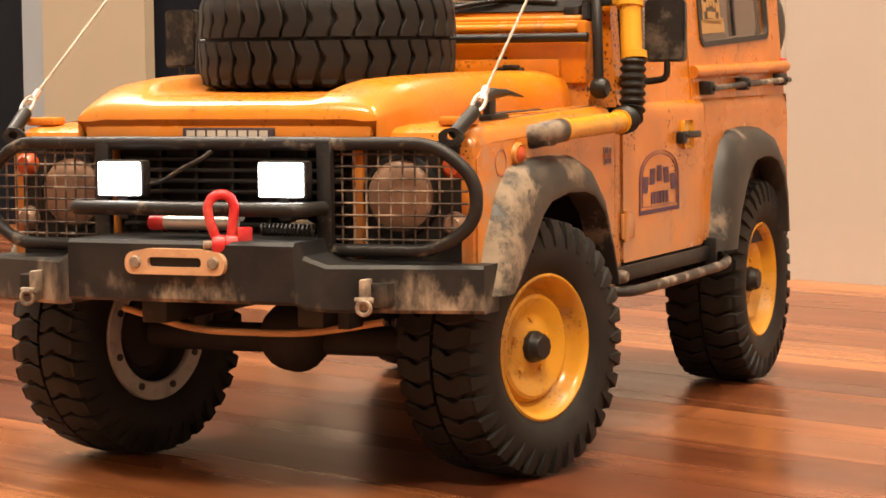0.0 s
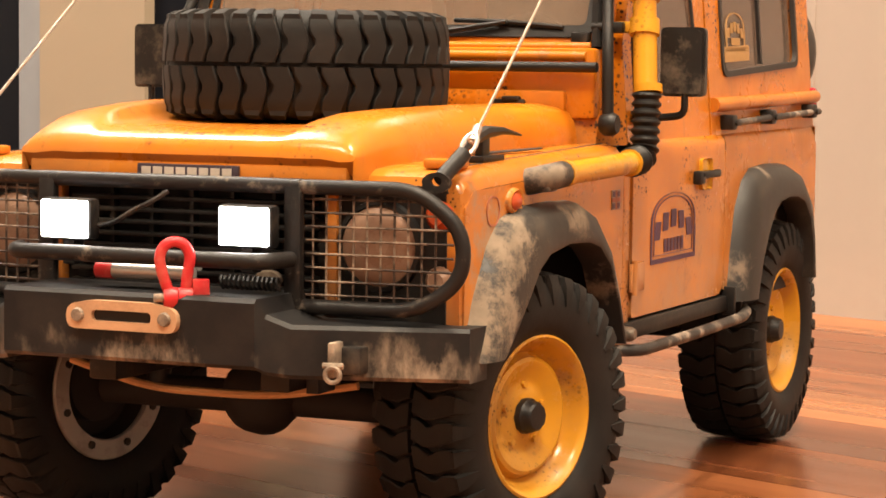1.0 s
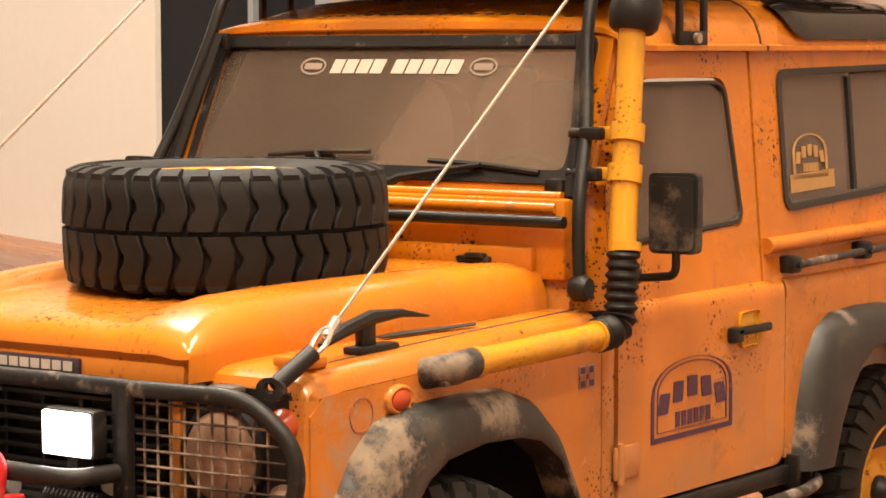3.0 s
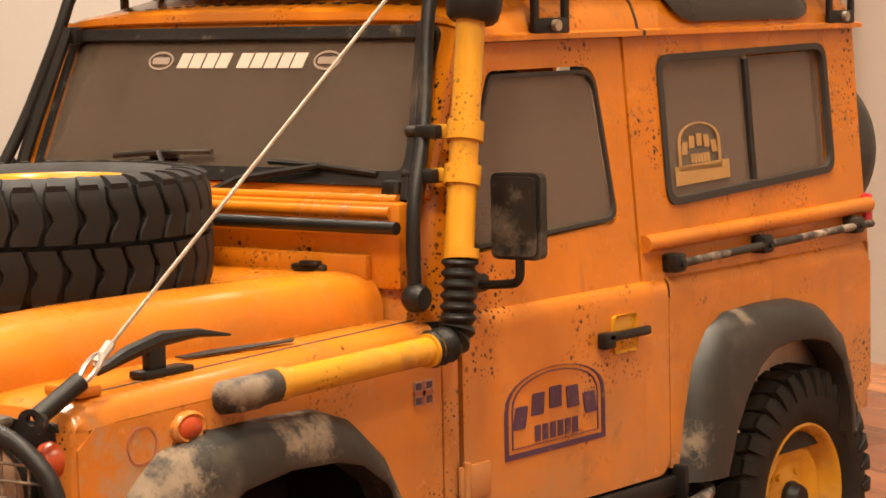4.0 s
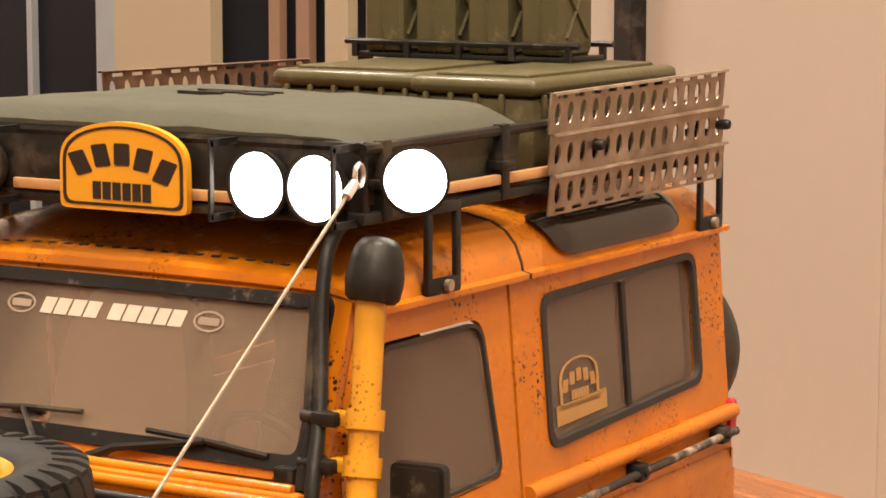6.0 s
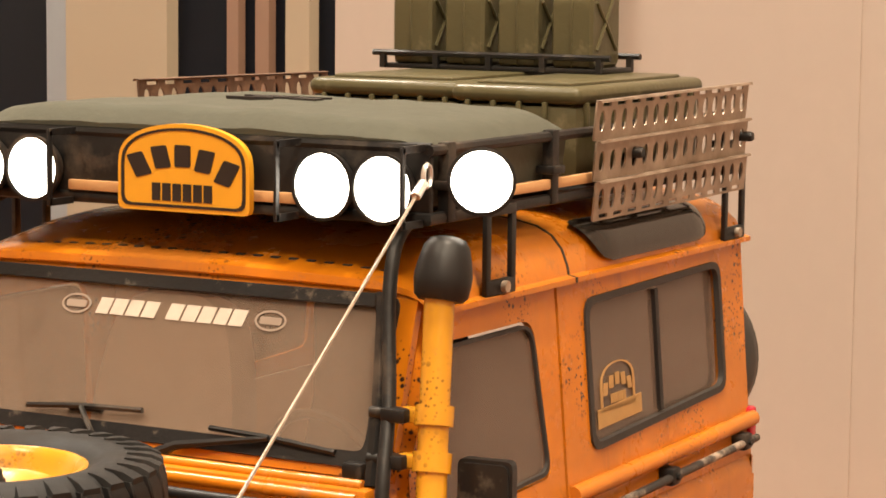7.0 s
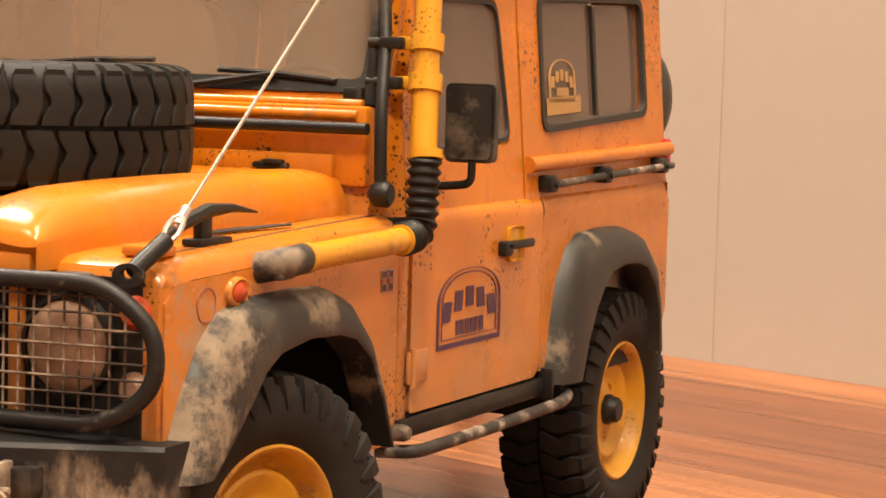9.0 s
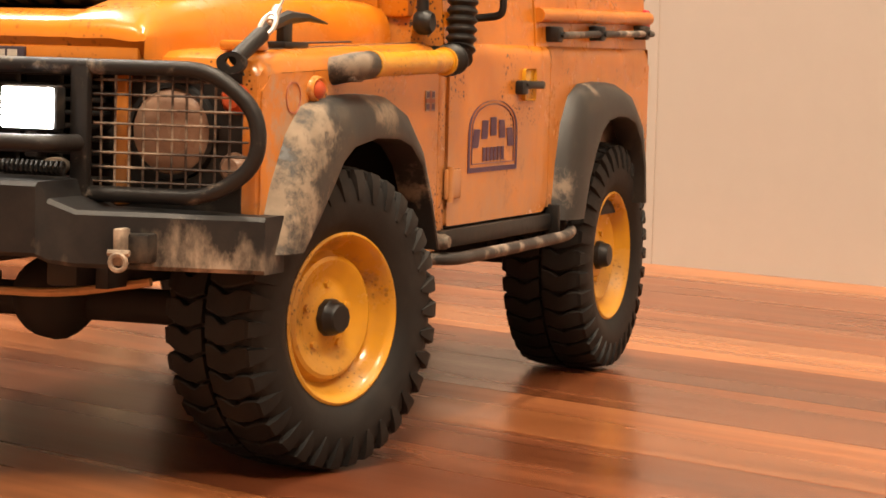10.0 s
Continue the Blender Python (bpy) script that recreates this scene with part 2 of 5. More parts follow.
ARCH = splashed_material("muddy_grey_plastic", (0.022, 0.021, 0.020), (0.32, 0.25, 0.18), ((-0.045, 0.080, 0.036), (-0.030, 0.104, 0.030), (0.022, 0.106, 0.018), (0.060, 0.085, 0.014)))
REAR_ARCH = splashed_material("scraped_grey_plastic", (0.022, 0.021, 0.020), (0.27, 0.21, 0.155), ((0.208, 0.076, 0.012), (0.236, 0.112, 0.006), (0.0, 0.120, 0.012)))
SCUFFED = worn_material("scuffed_black_tube", (0.030, 0.028, 0.027), (0.42, 0.34, 0.27), 0.45, 0.50, 0.66, 70.0, 0.1)
BARE = worn_material("scuffed_steel", (0.10, 0.085, 0.07), (0.46, 0.36, 0.27), 0.45, 0.40, 0.62, 60.0, 0.3)
RUBBER = worn_material("tyre_rubber", (0.0075, 0.007, 0.0068), (0.026, 0.021, 0.018), 0.62, 0.48, 0.72, 30.0)
DARK = plain_material("dark_interior", (0.020, 0.016, 0.014), 0.8)
# cabin tan raised in brightness so the seats stand out against it
TRIM = plain_material("tan_cabin_trim", (0.70, 0.56, 0.45), 0.8)
SEAT = plain_material("seat_vinyl", (0.022, 0.018, 0.016), 0.6)
PALE_SEAT = plain_material("pale_seat_cloth", (0.62, 0.56, 0.50), 0.8)
GREY_SEAL = worn_material("rubber_seal", (0.035, 0.032, 0.03), (0.20, 0.15, 0.11), 0.6, 0.58, 0.75, 60.0)
ALUMINIUM = worn_material("dirty_aluminium", (0.30, 0.225, 0.165), (0.52, 0.43, 0.35), 0.38, 0.4, 0.7, 70.0, 0.75)
BROWN_METAL = worn_material("brown_perforated_metal", (0.11, 0.062, 0.040), (0.24, 0.15, 0.10), 0.5, 0.45, 0.7, 60.0, 0.3)
BRASS = worn_material("tan_fairlead", (0.62, 0.38, 0.22), (0.40, 0.24, 0.14), 0.4, 0.5, 0.75, 90.0, 0.2)
TAN = worn_material("tan_rail", (0.58, 0.33, 0.15), (0.25, 0.13, 0.06), 0.45, 0.5, 0.75, 50.0)
SILVER = plain_material("silver_metal", (0.62, 0.58, 0.54), 0.32, 0.7)
RED = worn_material("red_enamel", (0.55, 0.025, 0.03), (0.62, 0.16, 0.12), 0.35, 0.5, 0.75, 60.0)
ORANGE_LENS = plain_material("amber_lens", (0.50, 0.075, 0.020), 0.25)
RED_LENS = plain_material("red_lens", (0.62, 0.03, 0.05), 0.2)
HEADLAMP = worn_material("dusty_lamp_glass", (0.26, 0.155, 0.105), (0.36, 0.24, 0.165), 0.25, 0.4, 0.7, 60.0)
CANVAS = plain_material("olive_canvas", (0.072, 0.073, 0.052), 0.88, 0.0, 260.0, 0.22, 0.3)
OLIVE = worn_material("olive_plastic", (0.085, 0.074, 0.036), (0.22, 0.185, 0.11), 0.33, 0.57, 0.78, 60.0)
PLATE = plain_material("sign_yellow", (0.82, 0.40, 0.025), 0.35, 0.0, 120.0, 0.12)
INK = plain_material("black_ink", (0.02, 0.014, 0.012), 0.5)
NAVY = worn_material("faded_navy_print", (0.075, 0.035, 0.075), (0.34, 0.15, 0.05), 0.5, 0.58, 0.72, 120.0)
WHITE_PRINT = plain_material("white_print", (0.62, 0.55, 0.48), 0.5)
FADED_RED = plain_material("faded_red_print", (0.40, 0.13, 0.07), 0.6)
PALE_PRINT = plain_material("pale_print", (0.34, 0.27, 0.22), 0.6)
GOLD_PRINT = plain_material("gold_print", (0.45, 0.26, 0.09), 0.5)
ROPE = plain_material("wire_rope", (0.40, 0.32, 0.25), 0.4, 0.3, 900.0, 0.35, 0.5)
LED = glow_material("led_panel", (1.0, 0.95, 0.88), 14.0)
BULB = glow_material("spot_lamp_face", (1.0, 0.90, 0.74), 14.0)
SCREEN = glass_material("dusty_windscreen", (0.95, 0.90, 0.85), (0.62, 0.46, 0.35), 0.155)
SMOKED = glass_material("smoked_window", (0.84, 0.76, 0.69), (0.58, 0.42, 0.32), 0.25)
ROOF_GLASS = plain_material("dark_roof_glass", (0.035, 0.030, 0.025), 0.10)
WOOD = plank_material()
# paler, greyer copy of the wall colour, for the left-hand walls only
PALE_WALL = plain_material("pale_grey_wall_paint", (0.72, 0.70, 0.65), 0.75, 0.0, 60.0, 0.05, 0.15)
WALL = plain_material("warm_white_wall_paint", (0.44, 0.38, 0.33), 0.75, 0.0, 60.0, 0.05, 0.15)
CREAM = plain_material("cream_panel", (0.37, 0.31, 0.225), 0.7, 0.0, 30.0, 0.05)
NIGHT = plain_material("dark_window_glass", (0.006, 0.008, 0.013), 0.4, 0.0, 10.0, 0.2)
NIGHT.node_tree.nodes["Principled BSDF"].inputs["Specular IOR Level"].default_value = 0.05
STEEL_FRAME = plain_material("grey_blue_frame", (0.30, 0.34, 0.38), 0.45, 0.2, 40.0, 0.1)
BROWN_FRAME = plain_material("brown_frame", (0.26, 0.16, 0.11), 0.5, 0.0, 40.0, 0.2)
CEILING = plain_material("ceiling_paint", (0.78, 0.72, 0.64), 0.9, 0.0, 40.0, 0.04)
SLAB = plain_material("floor_underlay", (0.03, 0.014, 0.008), 0.9)

# ---- building helpers: lengths below are in decimetres, scaled to metres on linking ----
DM = 0.1


def part(name, bm, material, parent=None, label="", smooth=38):
    bmesh.ops.recalc_face_normals(bm, faces=bm.faces)
    me = bpy.data.meshes.new(name)
    bmesh.ops.scale(bm, vec=(DM, DM, DM), verts=bm.verts)
    bm.to_mesh(me)
    bm.free()
    me.materials.append(material)
    me.shade_smooth()
    me.set_sharp_from_angle(angle=radians(smooth))
    ob = new(name, me)
    if parent is not None:
        ob.parent = parent
    if label:
        tagged(ob, label=label)
    return ob


def thing(name, label, category, group=""):
    return tagged(new(name), label=label, category=category, group=group)


def box(bm, x0, x1, y0, y1, z0, z1, r=0.0, seg=2, m=None):
    geo = bmesh.ops.create_cube(bm, size=1)
    vs = geo["verts"]
    for v in vs:
        v.co = Vector(((x0 + x1) / 2 + v.co.x * (x1 - x0), (y0 + y1) / 2 + v.co.y * (y1 - y0), (z0 + z1) / 2 + v.co.z * (z1 - z0)))
    if r:
        es = list({e for v in vs for e in v.link_edges})
        res = bmesh.ops.bevel(bm, geom=es, offset=r, segments=seg, affect="EDGES", profile=0.5)
        vs = list({v for f in res["faces"] for v in f.verts} | {v for v in vs if v.is_valid})
    if m is not None:
        bmesh.ops.transform(bm, matrix=m, verts=vs)
    return vs


def fillet(pts, r, n=4):
    """Round the corners of an open run of points."""
    pts = [Vector(p) for p in pts]
    out = [pts[0]]
    for a, b, c in zip(pts, pts[1:], pts[2:]):
        u, w = (a - b), (c - b)
        d = min(r, u.length * 0.48, w.length * 0.48)
        p, q = b + u.normalized() * d, b + w.normalized() * d
        for i in range(n + 1):
            t = i / n
            out.append(p * (1 - t) ** 2 + b * 2 * t * (1 - t) + q * t * t)
    return out + [pts[-1]]


def tube(bm, pts, r, n=10, closed=False, radii=None):
    pts = [Vector(p) for p in pts]
    k = len(pts)
    rings, up = [], None
    for i, p in enumerate(pts):
        a = pts[i - 1] if (i or closed) else p
        b = pts[(i + 1) % k] if (i < k - 1 or closed) else p
        d = (b - a).normalized()
        if up is None:
            up = d.orthogonal().normalized()
        up = (up - d * up.dot(d)).normalized()
        side = d.cross(up)
        rr = radii[i] if radii else r
        rings.append([bm.verts.new(p + (up * math.cos(t) + side * math.sin(t)) * rr) for t in [2 * math.pi * j / n for j in range(n)]])
    for i in range(k if closed else k - 1):
        r0, r1 = rings[i], rings[(i + 1) % k]
        for j in range(n):
            bm.faces.new((r0[j], r0[(j + 1) % n], r1[(j + 1) % n], r1[j]))
    if not closed:
        bm.faces.new(rings[0][::-1])
        bm.faces.new(rings[-1])


def cyl(bm, p, q, r, r2=None, n=16):
    tube(bm, [p, q], r, n, radii=[r, r if r2 is None else r2])


def lathe(bm, profile, m=Matrix(), n=32, closed=False):
    """Turn (radius, height) round the x axis, laid by m."""
    rings = []
    for rad, a in profile:
        if rad < 1e-5:
            rings.append([bm.verts.new(m @ Vector((a, 0, 0)))])
        else:
            rings.append([bm.verts.new(m @ Vector((a, rad * math.cos(t), rad * math.sin(t)))) for t in [2 * math.pi * j / n for j in range(n)]])
    pairs = list(zip(rings, rings[1:])) + ([(rings[-1], rings[0])] if closed else [])
    for r0, r1 in pairs:
        for j in range(n):
            quad = [r0[j % len(r0)], r0[(j + 1) % n % len(r0)], r1[(j + 1) % n % len(r1)], r1[j % len(r1)]]
            quad = list(dict.fromkeys(quad))
            if len(quad) > 2:
                bm.faces.new(quad)


def loft(bm, rows, cap=False):
    vs = [[bm.verts.new(p) for p in row] for row in rows]
    for a, b in zip(vs, vs[1:]):
        for i in range(len(a) - 1):
            bm.faces.new((a[i], a[i + 1], b[i + 1], b[i]))
    if cap:
        bm.faces.new(vs[0])
        bm.faces.new(vs[-1][::-1])
    return vs


def rounded(pts, r, n=4):
    """A closed outline with its corners rounded."""
    out, k = [], len(pts)
    for i in range(k):
        a, b, c = (Vector((*pts[j % k], 0)) for j in (i - 1, i, i + 1))
        u, w = a - b, c - b
        rr = r[i] if isinstance(r, (list, tuple)) else r
        d = min(rr, u.length * 0.48, w.length * 0.48)
        p, q = b + u.normalized() * d, b + w.normalized() * d
        for j in range(n + 1):
            t = j / n
            s = p * (1 - t) ** 2 + b * 2 * t * (1 - t) + q * t * t
            out.append((s.x, s.y))
    return out


def oval(cu, cv, ru, rv, n=12):
    return [(cu + ru * math.cos(2 * math.pi * i / n), cv + rv * math.sin(2 * math.pi * i / n)) for i in range(n)]


def panel(bm, outline, holes, place, thick):
    """A sheet with holes; place(u, v, d) lays it, d going from 0 to thick."""
    flat = bmesh.new()
    for loop in [outline, *holes]:
        vs = [flat.verts.new((u, v, 0)) for u, v in loop]
        for a, b in zip(vs, vs[1:] + vs[:1]):
            flat.edges.new((a, b))
    bmesh.ops.triangle_fill(flat, use_beauty=True, use_dissolve=False, edges=flat.edges[:], normal=(0, 0, 1))
    flat.verts.index_update()
    top = [bm.verts.new(place(v.co.x, v.co.y, 0.0)) for v in flat.verts]
    low = [bm.verts.new(place(v.co.x, v.co.y, thick)) for v in flat.verts]
    for f in flat.faces:
        ids = [v.index for v in f.verts]
        bm.faces.new([top[i] for i in ids])
        bm.faces.new([low[i] for i in reversed(ids)])
    for e in flat.edges:
        if len(e.link_faces) == 1:
            a, b = (v.index for v in e.verts)
            bm.faces.new((top[a], top[b], low[b], low[a]))
    flat.free()


def made(build, *args, **kw):
    bm = bmesh.new()
    build(bm, *args, **kw)
    return bm


# ---- the room: turned 23 degrees against the truck ----
TURN = -23.0
ROOM = Matrix.Translation((-0.04, 0.785, 0)) @ pose(0, 0, 0, 0, 0, TURN)


def room_box(name, s0, s1, d0, d1, z0, z1, material, label="", category=""):
    """s along the back wall, d out of the room behind it, in metres."""
    bm = bmesh.new()
    box(bm, s0 * 10, s1 * 10, d0 * 10, d1 * 10, z0 * 10, z1 * 10)
    ob = part(name, bm, material)
    ob.matrix_world = ROOM
    tagged(ob, label=label, category=category, kind="structure")
    return ob


room_box("floor", -2.6, 2.6, -3.6, 0.1, -0.06, -0.008, SLAB, "dark underlay beneath the plank floor", "floor")
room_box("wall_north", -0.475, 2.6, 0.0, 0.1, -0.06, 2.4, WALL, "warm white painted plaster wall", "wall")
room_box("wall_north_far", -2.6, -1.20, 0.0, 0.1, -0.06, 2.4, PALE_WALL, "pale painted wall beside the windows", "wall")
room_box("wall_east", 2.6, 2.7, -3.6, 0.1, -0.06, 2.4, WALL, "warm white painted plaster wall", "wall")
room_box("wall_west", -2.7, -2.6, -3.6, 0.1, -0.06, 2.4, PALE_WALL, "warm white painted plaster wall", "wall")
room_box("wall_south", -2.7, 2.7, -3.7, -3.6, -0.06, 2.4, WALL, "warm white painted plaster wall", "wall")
room_box("ceiling", -2.7, 2.7, -3.7, 0.1, 2.4, 2.46, CEILING, "white painted ceiling", "ceiling")
room_box("trim_1", -0.205, -0.190, -0.012, 0.0, 0.0, 2.4, BLACK, "black vertical trim on the wall", "trim")
room_box("trim_2", -0.100, 0.003, -0.0005, 0.0, 0.0, 2.4, WALL, "shallow raised panel on the wall", "trim")
room_box("window_1", -1.20, -0.838, 0.006, 0.025, 0.0, 2.4, NIGHT, "dark night window glass", "window")
room_box("window_2", -0.686, -0.475, 0.006, 0.025, 0.0, 2.4, NIGHT, "dark night window glass", "window")
room_box("trim_3", -1.003, -0.993, 0.0, 0.006, 0.0, 2.4, STEEL_FRAME, "thin grey-blue window frame", "trim")
room_box("trim_4", -0.873, -0.838, -0.002, 0.006, 0.0, 2.4, STEEL_FRAME, "grey-blue window frame", "trim")
room_box("trim_5", -0.838, -0.686, -0.004, 0.025, 0.0, 2.4, CREAM, "cream painted post between the windows", "trim")
room_box("trim_6", -0.610, -0.595, 0.0, 0.006, 0.0, 2.4, BROWN_FRAME, "brown window frame", "trim")
room_box("trim_7", -0.573, -0.556, 0.0, 0.006, 0.0, 2.4, BROWN_FRAME, "brown window frame", "trim")
room_box("trim_8", -0.532, -0.503, -0.002, 0.006, 0.0, 2.4, CREAM, "cream window frame", "trim")

# ---- the scale-model truck: front towards -y, its left side towards +x, front axle at y = 0 ----
truck = thing("model_truck", "weathered orange model off-road truck with muddy black bars", "model truck")
SIDES = (1, -1)


def bonnet(bm):
    rows = []
    # y, height of the sunk middle, of the shoulders, half-width, height of the edge, half-width of the trough, of the shoulder
    for y, zc, zs, xe, ze, xi, xt in (
        (-0.572, 1.248, 1.248, 0.565, 1.248, 0.30, 0.52), (-0.583, 1.264, 1.264, 0.570, 1.260, 0.30, 0.52), (-0.578, 1.292, 1.293, 0.573, 1.268, 0.30, 0.51),
        (-0.554, 1.318, 1.321, 0.576, 1.268, 0.30, 0.505), (-0.50, 1.336, 1.350, 0.580, 1.268, 0.31, 0.50), (-0.43, 1.343, 1.376, 0.587, 1.266, 0.325, 0.50),
        (-0.33, 1.346, 1.393, 0.598, 1.268, 0.345, 0.505), (-0.15, 1.350, 1.404, 0.614, 1.270, 0.38, 0.525), (0.1, 1.357, 1.411, 0.642, 1.276, 0.43, 0.562),
        (0.4, 1.364, 1.414, 0.680, 1.284, 0.47, 0.602), (0.6, 1.378, 1.413, 0.706, 1.290, 0.49, 0.632), (0.72, 1.400, 1.410, 0.726, 1.293, 0.50, 0.653), (0.80, 1.406, 1.408, 0.738, 1.296, 0.50, 0.668),
    ):
        half = [(0, zc), (xi * 0.55, zc), (xi * 0.88, zc), (xi, zc + (zs - zc) * 0.08), (xi + 0.018, zc + (zs - zc) * 0.35), (xi + 0.036, zc + (zs - zc) * 0.75), (xi + 0.054, zs - 0.002), (xi + (xt - xi) * 0.72, zs), (xt, zs - 0.008)]
        for k in range(1, 8):
            t = k / 7
            half.append((xt + (xe - xt) * math.sin(t * math.pi / 2) ** 0.9, (zs - 0.008) + (ze - zs + 0.008) * (1 - math.cos(t * math.pi / 2)) ** 0.9))
        half.append((xe - 0.002, ze - 0.07))
        rows.append([(-x, y, z) for x, z in half[:0:-1]] + [(x, y, z) for x, z in half])
    loft(bm, rows)
    ends = [(x, rows[0][0][1] + 0.02, 1.215) for x, _, _ in rows[0]]
    loft(bm, [ends, rows[0]])


part("bonnet", made(bonnet), ORANGE, truck, "orange bonnet with chipped shoulders")

# spare-wheel bowl, slots and small fittings on the bonnet
for s in SIDES:
    bm = bmesh.new()
    box(bm, s * 0.50 - 0.06, s * 0.50 + 0.06, 0.755, 0.785, 1.405, 1.425, 0.008)
    box(bm, s * 0.50 - 0.02, s * 0.50 + 0.045, 0.745, 0.775, 1.42, 1.435, 0.006)
    part("bonnet_hinge", bm, BLACK, truck)

# nose strip with its nameplate
part("nose_panel", made(box, -0.545, 0.545, -0.574, -0.50, 1.165, 1.241, 0.008), ORANGE, truck)
name_plate = part("name_plate", made(box, -0.155, 0.192, -0.587, -0.572, 1.192, 1.235, 0.003), NAMEPLATE, truck, "dark purple nameplate with pale bars")
for i in range(8):
    x = -0.138 + i * 0.0396
    part("name_bar", made(box, x, x + 0.031, -0.5895, -0.5865, 1.201, 1.226), WHITE_PRINT, name_plate)
# rubber pads between the nose and the bull bar
for s in SIDES:
    for a, b in ((0.48, 0.575), (0.615, 0.705)):
        part("rubber_pad", made(box, min(s * a, s * b), max(s * a, s * b), -0.575, -0.515, 1.172, 1.200, 0.012), DUSTY_BLACK, truck)

# front panel, grille and lamps
bm = bmesh.new()
panel(bm, [(-0.88, 0.70), (0.88, 0.70), (0.88, 1.18), (-0.88, 1.18)], [], lambda u, v, d: (u, -0.478 + d, v), 0.03)
part("front_panel", bm, DARK, truck)
for i in range(9):
    z = 0.86 + i * 0.037
    part("grille_slat", made(box, -0.42, 0.42, -0.535, -0.49, z, z + 0.014, 0.004), BLACK, truck)
for x in (-0.28, -0.14, 0.0, 0.14, 0.28):
    part("grille_bar", made(box, x - 0.006, x + 0.006, -0.525, -0.49, 0.85, 1.17), BLACK, truck)
part("grille_badge", made(lathe, [(0, 0.008), (0.04, 0.008), (0.046, 0.0), (0.046, -0.01)], Matrix.Translation((0.27, -0.54, 0.90)) @ pose(0, 0, 0, 0, 0, -90) @ Matrix.Diagonal((1, 1, 0.55, 1)), 20), BARE, truck, "small oval badge")
for s in SIDES:
    bm = bmesh.new()
    panel(bm, rounded([(0.49, 0.74), (0.842, 0.74), (0.842, 1.19), (0.49, 1.19)], 0.03), [oval(0.63, 1.01, 0.135, 0.135, 28)], lambda u, v, d: (s * u, -0.512 + d, v), 0.03)
    part("lamp_surround", bm, BLACK, truck)
    part("lamp_edge_panel", made(box, min(s * 0.455, s * 0.495), max(s * 0.455, s * 0.495), -0.535, -0.49, 0.80, 1.18, 0.006), ORANGE, truck)
    face = Matrix.Translation((s * 0.63, -0.512, 1.01)) @ pose(0, 0, 0, 0, 0, -90)
    lamp = part("headlamp", made(lathe, [(0, 0.055), (0.05, 0.052), (0.09, 0.040), (0.118, 0.020), (0.122, 0.006), (0.122, -0.02)], face, 36), HEADLAMP, truck, "round headlamp with dusty glass")
    part("lamp_rim", made(lathe, [(0.119, 0.0), (0.121, 0.026), (0.134, 0.022), (0.138, 0.0)], face, 36), BLACK, lamp)
    m = Matrix.Translation((s * 0.82, -0.512, 1.105)) @ pose(0, 0, 0, 0, 0, -90)
    part("indicator", made(lathe, [(0, 0.04), (0.025, 0.036), (0.042, 0.015), (0.044, 0.0)], m, 20), ORANGE_LENS, truck, "round amber indicator")
    m = Matrix.Translation((s * 0.82, -0.512, 0.915)) @ pose(0, 0, 0, 0, 0, -90)
    part("side_lamp", made(lathe, [(0, 0.04), (0.025, 0.036), (0.042, 0.015), (0.044, 0.0)], m, 20), HEADLAMP, truck, "small round side lamp")

ARCH_F_OUT = [(-0.52, 0.68), (-0.44, 0.86), (-0.34, 1.01), (-0.25, 1.085), (-0.10, 1.115), (0.14, 1.12), (0.31, 1.115), (0.42, 1.08), (0.53, 0.98), (0.62, 0.82), (0.70, 0.62)]
ARCH_F_IN = [(-0.37, 0.68), (-0.27, 0.76), (-0.17, 0.85), (-0.10, 0.92), (-0.02, 0.962), (0.15, 0.985), (0.32, 0.978), (0.42, 0.955), (0.52, 0.89), (0.60, 0.76), (0.665, 0.62)]
ARCH_R_OUT = [(2.03, 0.64), (2.07, 0.84), (2.12, 1.00), (2.20, 1.10), (2.30, 1.145), (2.50, 1.155), (2.70, 1.15), (2.84, 1.12), (2.98, 1.02), (3.04, 0.86), (3.07, 0.66)]
ARCH_R_IN = [(2.21, 0.64), (2.27, 0.78), (2.34, 0.88), (2.42, 0.96), (2.50, 1.00), (2.62, 1.015), (2.74, 1.01), (2.85, 0.985), (2.94, 0.91), (2.99, 0.80), (3.01, 0.66)]


def arch(bm, outer, inner, s):
    rows = []
    for (a, b), (c, d) in zip(outer, inner):
        out, inn = Vector((a, b)), Vector((c, d))
        at = lambda t: out.lerp(inn, t)
        row = [(0.884, at(0.0)), (0.925, at(0.06)), (0.955, at(0.22)), (0.972, at(0.5)), (0.976, at(0.85)), (0.972, at(0.97)), (0.955, at(1.0)), (0.87, at(1.0))]
        rows.append([(s * x, p.x, p.y) for x, p in row])
    loft(bm, rows)
    for row in (rows[0], rows[-1]):
        bm.faces.new([bm.verts.new(p) for p in row])


